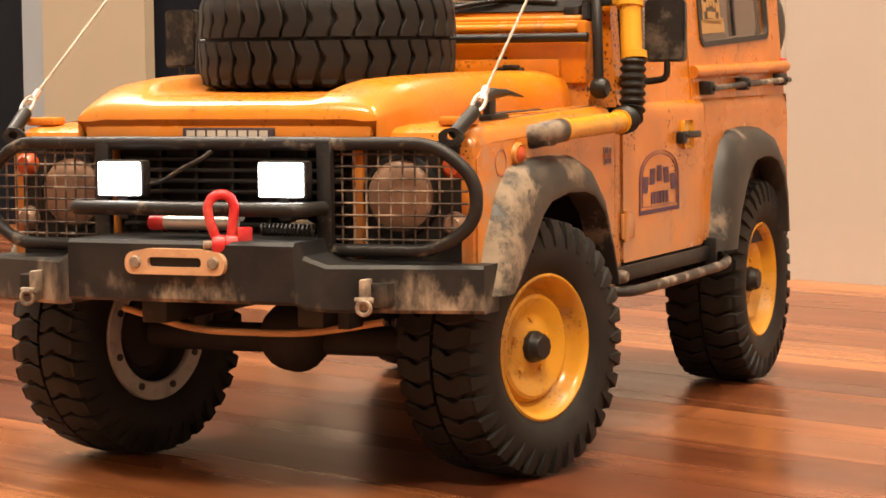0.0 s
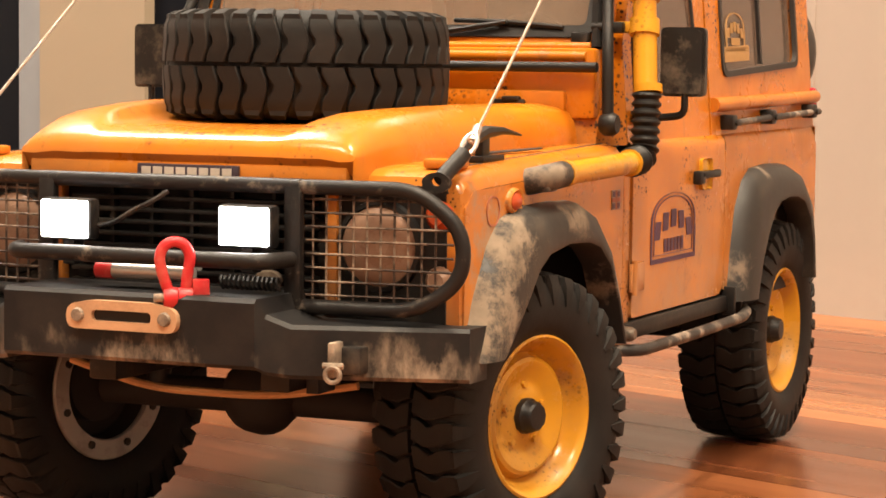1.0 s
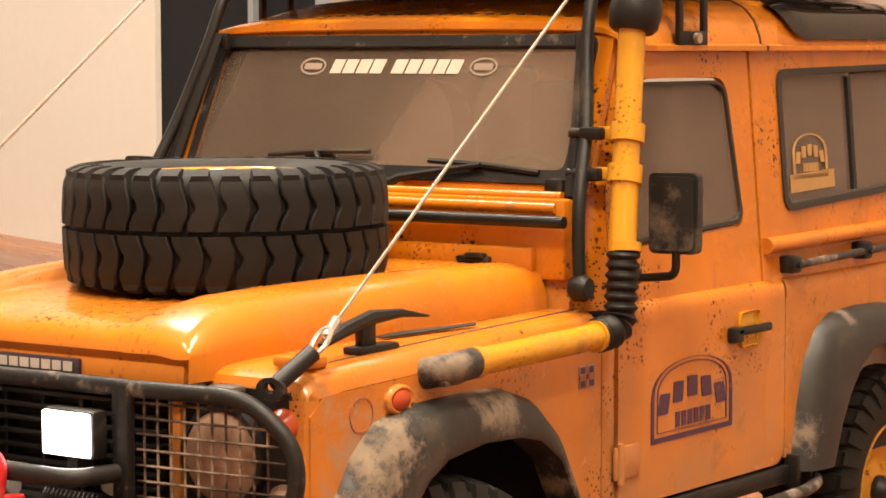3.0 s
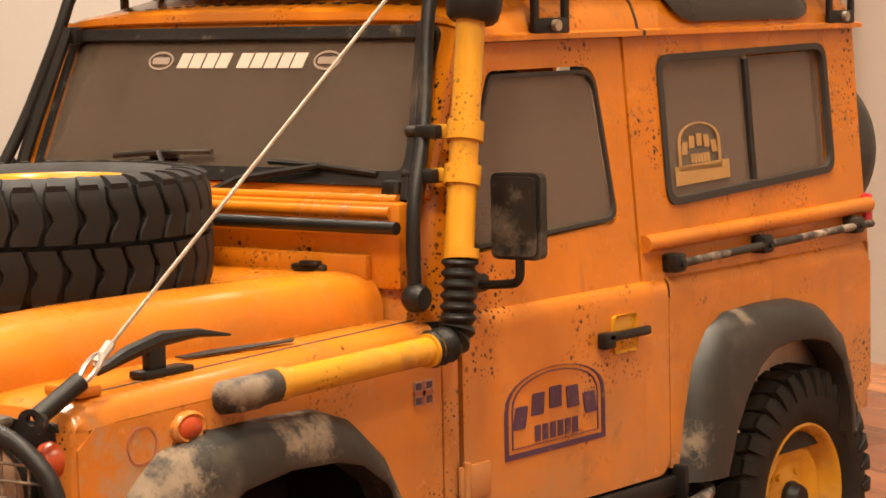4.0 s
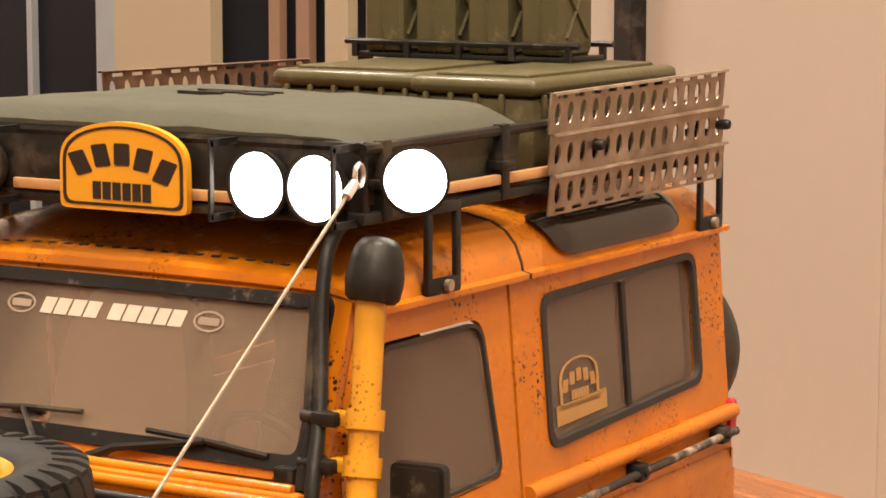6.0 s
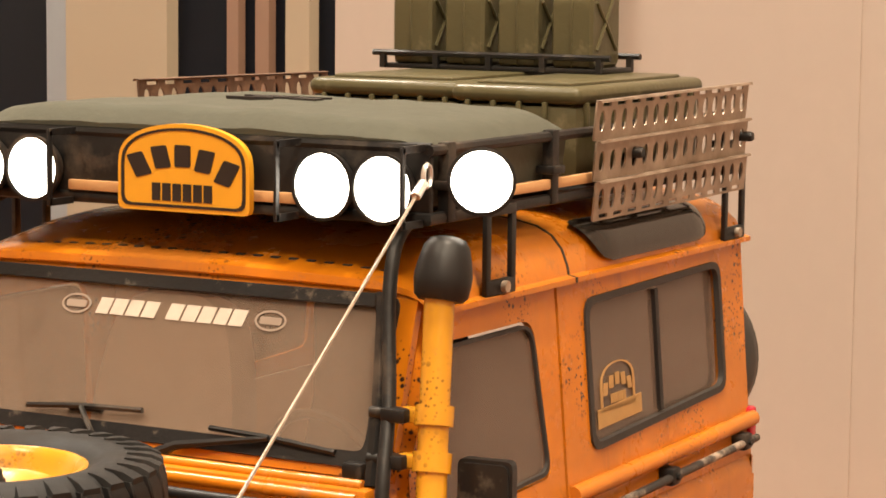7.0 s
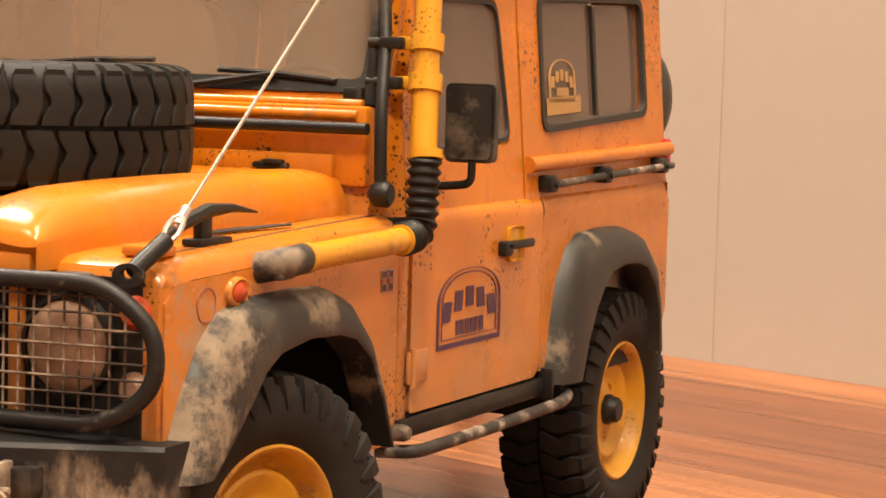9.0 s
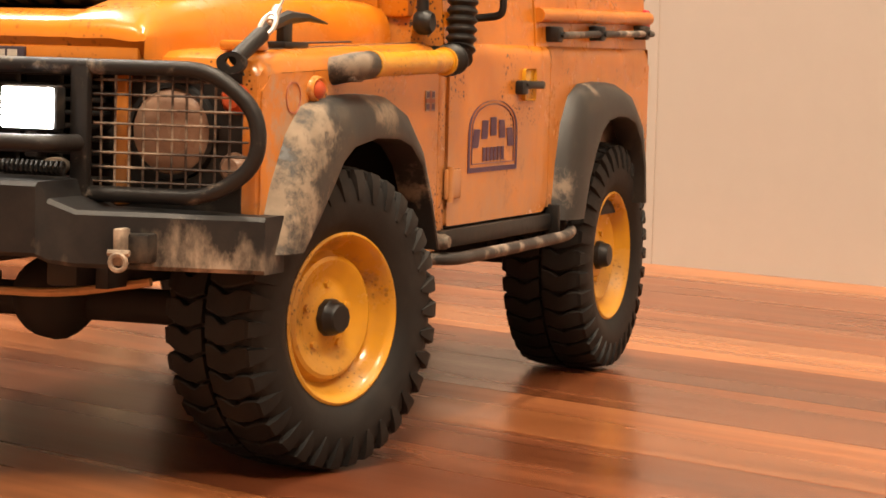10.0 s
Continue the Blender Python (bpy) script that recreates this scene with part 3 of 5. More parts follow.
for s in SIDES:
    # wing side, with the arch cut out
    bm = bmesh.new()
    low = [(y, z) for y, z in ARCH_F_IN]
    outline = [(-0.495, 0.68), *[(y - 0.02 if y < 0 else y, z + 0.02) for y, z in low], (0.70, 0.60), (0.855, 0.60), (0.855, 1.216), (-0.44, 1.176), (-0.495, 1.13)]
    panel(bm, outline, [], lambda u, v, d: (s * (0.89 - d), u, v), 0.02)
    part("wing_side", bm, ORANGE, truck)
    # rounded wing top
    bm = bmesh.new()
    rows = []
    for y, zt, xi in ((-0.50, 1.19, 0.50), (-0.49, 1.215, 0.505), (-0.46, 1.232, 0.51), (-0.36, 1.242, 0.525), (-0.1, 1.25, 0.562), (0.3, 1.262, 0.635), (0.84, 1.278, 0.735)):
        pinch = 0.02 if y < -0.47 else 0.0
        prof = [(xi, zt), (0.70, zt), (0.805, zt), (0.81, zt - 0.006), (0.815, zt), (0.84, zt - 0.002), (0.865, zt - 0.012), (0.882, zt - 0.034), (0.8885 - pinch, zt - 0.062)]
        rows.append([(s * x, y, z) for x, z in prof])
    loft(bm, rows)
    loft(bm, [[(x, -0.505, min(z, 1.19) - 0.02) for x, y, z in rows[0]], rows[0]])
    part("wing_top", bm, ORANGE, truck)
    bm = bmesh.new()
    tube(bm, fillet([(s * 0.838, -0.512, 0.76), (s * 0.838, -0.512, 1.14), (s * 0.828, -0.490, 1.213), (s * 0.813, -0.40, 1.239), (s * 0.811, 0.3, 1.2605), (s * 0.815, 0.838, 1.2765)], 0.05), 0.0042, 6)
    part("panel_gap", bm, DARK, truck)
    # wing front corner
    bm = bmesh.new()
    loft(bm, [[(s * x, y, z) for x, y in ((0.838, -0.514), (0.865, -0.512), (0.878, -0.506), (0.886, -0.49), (0.89, -0.46))] for z in (0.68, 0.9, 1.12, 1.17)])
    part("wing_corner", bm, ORANGE, truck)
    part("wheel_arch", made(arch, ARCH_F_OUT, ARCH_F_IN, s), ARCH, truck, "scraped grey plastic wheel arch with dried mud")
    part("wheel_arch", made(arch, ARCH_R_OUT, ARCH_R_IN, s), REAR_ARCH, truck, "scraped dark grey plastic wheel arch")
    # dark inner wings
    for y0, y1 in ((-0.46, 0.78), (2.1, 3.16)):
        bm = bmesh.new()
        panel(bm, [(0.36, 0.55), (0.40, 0.55), (0.40, 1.14), (0.86, 1.14), (0.86, 1.17), (0.36, 1.17)], [], lambda u, v, d: (s * u, y0 + d, v), y1 - y0)
        part("arch_liner", made(box, min(s * 0.41, s * 0.86), max(s * 0.41, s * 0.86), y1 - 0.02, y1, 0.62, 1.13), DARK, truck)
        part("inner_wing", bm, DARK, truck)
    # strip between wing and door, with its gap
    bm = bmesh.new()
    box(bm, s * 0.875 - 0.012, s * 0.875 + 0.012, 0.868, 0.937, 0.62, 1.235, 0.004)
    part("door_post", bm, ORANGE, truck)
    # dark sheet added behind the door so its gaps read as deep shade
    part("door_frame", made(box, min(s * 0.845, s * 0.862), max(s * 0.845, s * 0.862), 0.845, 2.03, 0.63, 1.24), DARK, truck)
    part("body_core", made(box, min(s * 0.80, s * 0.868), max(s * 0.80, s * 0.868), 0.83, 3.25, 0.62, 0.70), DARK, truck)

    # door: lower skin and window frame
    bm = bmesh.new()
    panel(bm, rounded([(0.949, 0.675), (1.950, 0.675), (1.991, 0.71), (1.991, 1.22), (0.949, 1.22)], [0.02, 0.05, 0.05, 0.005, 0.005]), [], lambda u, v, d: (s * (0.892 - d), u, v), 0.02)
    roll = [(0.892, 1.220), (0.892, 1.243), (0.886, 1.266), (0.872, 1.281), (0.846, 1.286)]
    loft(bm, [[(s * x, y, z) for x, z in roll] for y in (0.949, 1.991)])
    door = part("door", bm, ORANGE, truck, "orange door with faded emblem and dirt")
    bm = bmesh.new()
    tilt = lambda u, v, d: (s * (0.868 - 0.058 * (v - 1.28) / 0.75 - d), u, v)
    panel(bm, rounded([(0.952, 1.276), (1.872, 1.276), (1.862, 2.025), (1.19, 2.025), (0.952, 1.62)], 0.012), [rounded([(1.035, 1.44), (1.785, 1.47), (1.715, 1.945), (1.185, 1.945), (1.04, 1.64)], [0.03, 0.05, 0.07, 0.03, 0.03])], tilt, 0.022)
    part("window_frame", bm, ORANGE, door)
    bm = bmesh.new()
    panel(bm, rounded([(1.045, 1.452), (1.775, 1.480), (1.708, 1.935), (1.19, 1.935), (1.05, 1.64)], [0.03, 0.05, 0.07, 0.03, 0.03]), [rounded([(1.056, 1.463), (1.763, 1.492), (1.698, 1.924), (1.196, 1.924), (1.062, 1.64)], [0.03, 0.05, 0.06, 0.03, 0.03])], lambda u, v, d: tilt(u, v, d - 0.004), 0.012)
    part("window_seal", bm, GREY_SEAL, door)
    bm = bmesh.new()
    panel(bm, rounded([(1.055, 1.462), (1.765, 1.490), (1.70, 1.926), (1.195, 1.926), (1.06, 1.64)], [0.03, 0.05, 0.06, 0.03, 0.03]), [], lambda u, v, d: tilt(u, v, d + 0.010), 0.003)
    pane = part("window_pane", bm, SMOKED, door, "smoked dusty window pane")
    pane.visible_shadow = False
    # handle with its recess plate
    bm = bmesh.new()
    box(bm, min(s * 0.892, s * 0.925), max(s * 0.892, s * 0.925), 1.60, 1.66, 1.108, 1.158, 0.008)
    box(bm, min(s * 0.905, s * 0.925), max(s * 0.905, s * 0.925), 1.62, 1.85, 1.128, 1.156, 0.008)
    handle = part("door_handle", bm, BLACK, door, "black door handle")
    part("lock_plate", made(box, min(s * 0.890, s * 0.897), max(s * 0.890, s * 0.897), 1.675, 1.80, 1.085, 1.20, 0.015), YELLOW, door)
    # hinge low on the door's front edge
    bm = bmesh.new()
    box(bm, s * 0.896 - 0.006, s * 0.896 + 0.006, 0.92, 1.06, 0.765, 0.865, 0.006)
    cyl(bm, (s * 0.903, 0.945, 0.755), (s * 0.903, 0.945, 0.875), 0.012, n=10)
    part("door_hinge", bm, ORANGE, door)

    # rear side: lower skin with arch, waist roll, upper panel with its window
    bm = bmesh.new()
    outline = [(1.997, 0.69), (2.15, 0.69), *[(y, z + 0.02) for y, z in ARCH_R_IN[1:-1]], (3.03, 0.66), (3.22, 0.70), (3.285, 0.80), (3.285, 1.22), (1.997, 1.22)]
    panel(bm, outline, [], lambda u, v, d: (s * (0.892 - d), u, v), 0.02)
    loft(bm, [[(s * x, y, z) for x, z in [(0.892, 1.220), (0.892, 1.245), (0.886, 1.268), (0.872, 1.284), (0.84, 1.288)]] for y in (2.0, 3.26)])
    loft(bm, [[(s * x, y, z) for x, y in ((0.892, 3.26), (0.888, 3.28), (0.87, 3.295), (0.84, 3.30))] for z in (0.8, 1.0, 1.2, 1.285)])
    part("rear_side", bm, ORANGE, truck, "dirty orange rear side panel")
    bm = bmesh.new()
    tilt2 = lambda u, v, d: (s * (0.872 - 0.058 * (v - 1.28) / 0.75 - d), u, v)
    hole = rounded([(2.055, 1.505), (3.095, 1.548), (3.085, 1.975), (2.050, 1.960)], 0.06)
    panel(bm, [(1.88, 1.27), (3.305, 1.27), (3.29, 2.03), (1.872, 2.03)], [hole], tilt2, 0.025)
    part("rear_quarter", bm, ORANGE, truck)
    bm = bmesh.new()
    inner = rounded([(2.070, 1.520), (3.080, 1.562), (3.070, 1.961), (2.066, 1.946)], 0.05)
    panel(bm, rounded([(2.046, 1.497), (3.103, 1.540), (3.093, 1.982), (2.041, 1.967)], 0.062), [inner], lambda u, v, d: tilt2(u, v, d - 0.008), 0.02)
    side_window = part("side_window", bm, GREY_SEAL, truck, "sliding side window in a dusty black rubber seal")
    for k, (u0, u1, dd) in enumerate(((2.07, 2.60, 0.012), (2.57, 3.075, 0.020))):
        bm = bmesh.new()
        panel(bm, [(u0, 1.52), (u1, 1.54), (u1, 1.955), (u0, 1.945)], [], lambda u, v, d: tilt2(u, v, d + dd), 0.003)
        part("pane", bm, SMOKED, side_window).visible_shadow = False
    bm = bmesh.new()
    panel(bm, [(2.568, 1.55), (2.592, 1.55), (2.587, 1.94), (2.563, 1.94)], [], lambda u, v, d: tilt2(u, v, d - 0.002), 0.014)
    part("window_divider", bm, BLACK, side_window)
    # rounded rib and rod along the waist
    bm = bmesh.new()
    tube(bm, [(s * 0.872, 1.89, 1.395), (s * 0.874, 2.5, 1.402), (s * 0.876, 3.30, 1.412)], 0.028, 10)
    part("waist_rib", bm, ORANGE, truck)
    bm = bmesh.new()
    tube(bm, [(s * 0.90, 2.00, 1.322), (s * 0.905, 2.5, 1.336), (s * 0.905, 3.27, 1.350)], 0.014, 10)
    rod = part("side_rod", bm, SCUFFED, truck, "scuffed grey rod along the waist")
    for y in (2.03, 2.56, 3.17):
        zz = 1.322 + (y - 2.0) * 0.022
        bm = bmesh.new()
        box(bm, min(s * 0.86, s * 0.92), max(s * 0.86, s * 0.92), y - 0.035, y + 0.03, zz - 0.024, zz + 0.034, 0.01)
        cyl(bm, (s * 0.915, y, zz + 0.004), (s * 0.93, y, zz + 0.004), 0.012, n=8)
        part("rod_clip", bm, BLACK, rod)
    # sill and rock slider
    part("sill", made(box, min(s * 0.86, s * 0.905), max(s * 0.86, s * 0.905), 0.86, 2.14, 0.605, 0.665, 0.008), BLACK, truck)
    bm = bmesh.new()
    tube(bm, fillet([(s * 0.84, 0.83, 0.575), (s * 0.955, 0.87, 0.575), (s * 0.965, 1.4, 0.578), (s * 0.965, 2.02, 0.585), (s * 0.945, 2.15, 0.60), (s * 0.86, 2.18, 0.62)], 0.08), 0.021, 10)
    slider = part("rock_slider", bm, SCUFFED, truck, "scuffed tubular side step")
    bm = bmesh.new()
    lathe(bm, [(0, 0.03), (0.018, 0.028), (0.026, 0.012), (0.026, -0.02)], Matrix.Translation((s * 0.915, 0.85, 0.632)) @ (pose(0, 0, 0) if s > 0 else pose(0, 0, 0, 0, 0, 180)), 14)
    part("bolt", bm, BARE, slider)
    for y in (2.02, 2.11):
        part("bracket", made(box, min(s * 0.88, s * 0.935), max(s * 0.88, s * 0.935), y - 0.012, y + 0.012, 0.59, 0.70, 0.006), BLACK, slider)
    # side indicator with its rim
    m = Matrix.Translation((s * 0.89, -0.135, 1.132)) @ (pose(0, 0, 0) if s > 0 else pose(0, 0, 0, 0, 0, 180))
    rep = part("side_indicator", made(lathe, [(0, 0.024), (0.020, 0.022), (0.031, 0.014), (0.033, 0.0)], m @ Matrix.Diagonal((1, 1.25, 0.85, 1)), 20), ORANGE_LENS, truck, "scuffed amber side indicator")
    part("lens_rim", made(lathe, [(0.032, 0.012), (0.040, 0.016), (0.047, 0.010), (0.049, 0.0)], m @ Matrix.Diagonal((1, 1.25, 0.85, 1)), 20), ORANGE, rep)
    # tail lamp at the rear corner
    part("tail_lamp", made(box, s * 0.85 - 0.03, s * 0.85 + 0.03, 3.28, 3.335, 1.33, 1.45, 0.012), RED_LENS, truck, "red tail lamp")

# rear wall and interior
bm = bmesh.new()
panel(bm, [(-0.87, 0.70), (0.87, 0.70), (0.87, 1.28), (0.815, 2.03), (-0.815, 2.03), (-0.87, 1.28)], [rounded([(-0.45, 1.45), (0.45, 1.45), (0.45, 1.92), (-0.45, 1.92)], 0.05)], lambda u, v, d: (u, 3.30 - d, v), 0.025)
part("rear_wall", bm, ORANGE, truck)
part("cabin_floor", made(box, -0.86, 0.86, 0.80, 3.28, 0.70, 0.74), TRIM, truck)
# pale inner panels, added to brighten the cabin behind the windscreen
part("headlining", made(box, -0.78, 0.78, 1.25, 3.25, 2.02, 2.035), TRIM, truck)
for s in SIDES:
    part("side_lining", made(box, min(s * 0.80, s * 0.815), max(s * 0.80, s * 0.815), 1.9, 3.23, 0.76, 1.48), TRIM, truck)
part("bulkhead", made(box, -0.86, 0.86, 0.81, 0.84, 0.62, 1.24), DARK, truck)
part("dashboard", made(box, -0.78, 0.78, 0.97, 1.12, 1.38, 1.52, 0.03), DARK, truck)
for s in SIDES:
    bm = bmesh.new()
    box(bm, s * 0.42 - 0.27, s * 0.42 + 0.27, 1.15, 1.66, 1.05, 1.22, 0.05)
    m = Matrix.Translation((s * 0.40, 1.50, 1.20)) @ pose(0, 0, 0, -10)
    outline = rounded([(-0.27, 0.0), (0.27, 0.0), (0.27, 0.42), (0.19, 0.76), (-0.19, 0.76), (-0.27, 0.42)], 0.16, 7)
    panel(bm, outline, [], lambda u, v, d: m @ Vector((u, d, v)), 0.14)
    part("seat", bm, SEAT if s > 0 else PALE_SEAT, truck, "dark vinyl seat with a tall rounded back" if s > 0 else "pale grey seat with a tall rounded back")
part("centre_seat", made(box, -0.10, 0.30, 1.95, 2.08, 1.1, 1.93, 0.04), SEAT, truck)
bm = bmesh.new()
ring = Matrix.Translation((0.42, 1.22, 1.56)) @ pose(0, 0, 0, 25)
tube(bm, [ring @ Vector((0.17 * math.cos(a), 0, 0.17 * math.sin(a))) for a in [2 * math.pi * i / 24 for i in range(24)]], 0.016, 8, closed=True)
cyl(bm, ring @ Vector((-0.16, 0, 0)), ring @ Vector((0.16, 0, 0)), 0.012)
cyl(bm, ring @ Vector((0, 0, 0)), (0.42, 1.05, 1.48), 0.02)
part("steering_wheel", bm, BLACK, truck)

# ---- windscreen and scuttle ----
def screen(u, v, d=0.0):
    """u across, v height, d out of the glass towards the front."""
    return (u, 0.925 + (v - 1.62) * 0.44 - d * 0.915, v + d * 0.40)


bm = bmesh.new()
panel(bm, [(-0.82, 1.60), (0.82, 1.60), (0.785, 2.088), (-0.785, 2.088)], [rounded([(-0.735, 1.645), (0.735, 1.645), (0.722, 2.040), (-0.722, 2.040)], 0.03)], lambda u, v, d: screen(u, v, d), 0.03)
part("windscreen_frame", bm, ORANGE, truck)
bm = bmesh.new()
panel(bm, rounded([(-0.752, 1.622), (0.752, 1.622), (0.738, 2.064), (-0.738, 2.064)], 0.04), [rounded([(-0.726, 1.662), (0.726, 1.662), (0.712, 2.030), (-0.712, 2.030)], 0.03)], lambda u, v, d: screen(u, v, 0.028 + d), 0.012)
part("windscreen_seal", bm, BLACK_STEEL, truck)
bm = bmesh.new()
panel(bm, rounded([(-0.74, 1.640), (0.74, 1.640), (0.727, 2.048), (-0.727, 2.048)], 0.03), [], lambda u, v, d: screen(u, v, 0.018 + d), 0.003)
glass = part("windscreen", bm, SCREEN, truck, "dusty brown-tinted windscreen")
glass.visible_shadow = False
# banner drawn as plain slanted bars between two pale ovals
bar_w = [0.050, 0.055, 0.055, 0.055, None, 0.055, 0.055, 0.055, 0.050, 0.055]
u = -0.262
for w in bar_w:
    if w is None:
        u += 0.030
        continue
    bm = bmesh.new()
    panel(bm, [(u, 1.950), (u + w * 0.86, 1.950), (u + w * 0.86 + 0.012, 1.994), (u + 0.012, 1.994)], [], lambda a, b, d: screen(a, b, 0.0215 + d), 0.002)
    part("banner_bar", bm, WHITE_PRINT, glass, "white bar of the windscreen banner")
    u += w
for s in SIDES:
    bm = bmesh.new()
    panel(bm, oval(s * 0.335, 1.972, 0.052, 0.028, 24), [oval(s * 0.335, 1.972, 0.046, 0.022, 24)], lambda a, b, d: screen(a, b, 0.0215 + d), 0.002)
    panel(bm, rounded([(s * 0.335 - 0.035, 1.962), (s * 0.335 + 0.035, 1.962), (s * 0.335 + 0.035, 1.982), (s * 0.335 - 0.035, 1.982)], 0.006), [], lambda a, b, d: screen(a, b, 0.0215 + d), 0.002)
    part("banner_oval", bm, PALE_PRINT, glass, "pale oval print on the windscreen")
# scuttle: stepped ribs below the glass
part("scuttle", made(box, -0.80, 0.80, 0.80, 0.92, 1.36, 1.60, 0.015), ORANGE, truck)
for z, y in ((1.572, 0.80), (1.603, 0.835)):
    bm = bmesh.new()
    tube(bm, [(-0.77, y, z), (0.77, y, z)], 0.017, 10)
    part("scuttle_rib", bm, ORANGE, truck)
part("scuttle_step", made(box, -0.70, 0.70, 0.775, 0.81, 1.38, 1.455, 0.008), ORANGE, truck)
bm = bmesh.new()
tube(bm, [(-0.82, 0.765, 1.535), (0.82, 0.765, 1.535)], 0.018, 12)
part("scuttle_bar", bm, BLACK, truck, "black tube across the scuttle")
# bar frame beside the windscreen, up to the rack
for s in SIDES:
    bm = bmesh.new()
    tube(bm, fillet([(s * 0.85, 0.80, 1.34), (s * 0.845, 0.80, 1.58), (s * 0.80, 0.92, 1.80), (s * 0.735, 1.02, 2.08), (s * 0.72, 1.08, 2.24), (s * 0.70, 1.28, 2.30)], 0.10), 0.020, 10)
    guard = part("guard_bar", bm, BLACK, truck, "black tubular guard beside the windscreen")
    bm = bmesh.new()
    tube(bm, [(s * 0.785, 0.855, 1.60), (s * 0.762, 0.93, 1.80), (s * 0.715, 1.035, 2.085)], 0.021, 6)
    part("guard_stay", bm, BLACK, guard)
    bm = bmesh.new()
    lathe(bm, [(0, 0.03), (0.03, 0.03), (0.04, 0.015), (0.04, -0.015), (0.03, -0.03), (0, -0.03)], Matrix.Translation((s * 0.855, 0.80, 1.345)), 16)
    part("guard_foot", bm, BLACK, guard)
    bm = bmesh.new()
    box(bm, s * 0.70 - 0.02, s * 0.70 + 0.02, 1.035, 1.06, 2.035, 2.09, 0.008)
    cyl(bm, (s * 0.70, 1.03, 2.065), (s * 0.70, 1.05, 2.065), 0.012, n=8)
    part("guard_lug", bm, BLACK, guard)
    bm = bmesh.new()
    box(bm, s * 0.73 - 0.045, s * 0.73 + 0.02, 0.86, 0.90, 1.605, 1.655, 0.01)
    part("guard_lug", bm, BLACK, guard)
for s in SIDES:
    bm = bmesh.new()
    loft(bm, [[(s * 0.69, 0.80, 1.26), (s * 0.80, 0.82, 1.27), (s * 0.868, 0.944, 1.27)], [(s * 0.74, 0.84, 1.45), (s * 0.80, 0.86, 1.45), (s * 0.856, 0.944, 1.45)], [(s * 0.76, 0.90, 1.60), (s * 0.80, 0.91, 1.60), (s * 0.844, 0.944, 1.62)], [(s * 0.74, 1.11, 2.08), (s * 0.768, 1.12, 2.075), (s * 0.812, 1.182, 2.03)]])
    part("windscreen_pillar", bm, ORANGE, truck)
# wipers
for u0, u1, zc, base, tip in ((-0.40, 0.0, 1.690, -0.20, 0.010), (0.235, 0.645, 1.664, 0.09, -0.012)):
    bm = bmesh.new()
    m = (u0 + u1) / 2
    tube(bm, [screen(u0, zc - tip, 0.045), screen(m, zc + 0.004, 0.050), screen(u1, zc + tip, 0.045)], 0.009, 6)
    wiper = part("wiper", bm, BLACK, truck)
    bm = bmesh.new()
    tube(bm, [screen(base - 0.03, 1.585, 0.05), screen(base + 0.06, 1.62, 0.06), screen(m, zc, 0.062)], 0.010, 6, radii=[0.018, 0.013, 0.008])
    box(bm, m - 0.07, m + 0.05, 0.895 + (zc - 1.62) * 0.44, 0.915 + (zc - 1.62) * 0.44, zc + 0.004, zc + 0.022, 0.006)
    part("wiper_arm", bm, BLACK, wiper)

# ---- roof ----
def roof_row(y, top, inset=0.0):
    prof = [(0.842, 2.028), (0.842, 2.044), (0.815, 2.050), (0.810, 2.075), (0.790, 2.125), (0.755, 2.165), (0.705, 2.190), (0.62, 2.208), (0.45, 2.222), (0.25, 2.230), (0.0, 2.233)]
    half = [(x - inset, 2.05 + (z - 2.05) * top if z > 2.05 else z) for x, z in prof]
    return [(-x, y, z) for x, z in half] + [(x, y, z) for x, z in half[-2::-1]]


def roof(bm):
    loft(bm, [roof_row(y, t) for y, t in ((1.088, 0.235), (1.084, 0.27), (1.088, 0.40), (1.105, 0.46), (1.18, 0.53), (1.30, 0.70), (1.42, 0.86), (1.6, 0.97), (1.9, 1.0), (2.6, 1.0), (3.1, 1.0), (3.24, 0.93), (3.31, 0.7), (3.325, 0.2))])


part("roof", made(roof), ORANGE, truck, "orange roof panel with a gutter")
part("roof_seam", made(lambda bm: loft(bm, [roof_row(1.945, 1.012, -0.002), roof_row(1.957, 1.012, -0.002)], cap=True)), DARK, truck)
for i in range(22):
    x = -0.62 + i * 0.059
    part("roof_slot", made(box, x, x + 0.026, 1.166, 1.180, 2.110, 2.1485 - 0.016 * abs(x / 0.62) ** 3), DARK, truck)
for s in SIDES:
    bm = bmesh.new()
    rows = []
    for i in range(13):
        k = i / 12
        cut = 0.07 * (1 - math.sqrt(max(0.0, 1 - (2 * k - 1) ** 4)))
        y0, y1 = 2.075 + 0.10 * (1 - k) ** 1.5 + cut, 2.985 - cut
        x, z = 0.825 - 0.105 * k ** 1.8, 2.066 + 0.128 * math.sin(k * 1.45)
        rim_up = 0.020 * math.sin(math.pi * min(1.0, max(0.0, k))) ** 0.4
        row = []
        for j in range(15):
            t = j / 14
            up = rim_up * min(1.0, math.sin(math.pi * t) * 4) ** 0.5
            row.append((s * (x + up * 0.8), y0 + (y1 - y0) * t, z + up * 0.55))
        rows.append(row)
    loft(bm, rows)
    part("roof_window", bm, ROOF_GLASS, truck, "dark curved roof-side window")

# ---- emblem shapes ----
def arch_shape(w, h, shoulder, n=14):
    """An outline with straight foot, upright sides and a bowed top."""
    pts = [(-w, 0), (w, 0), (w, shoulder)]
    for i in range(1, n):
        a = math.pi * i / n
        pts.append((w * math.cos(a), shoulder + (h - shoulder) * math.sin(a) ** 0.8))
    return pts + [(-w, shoulder)]


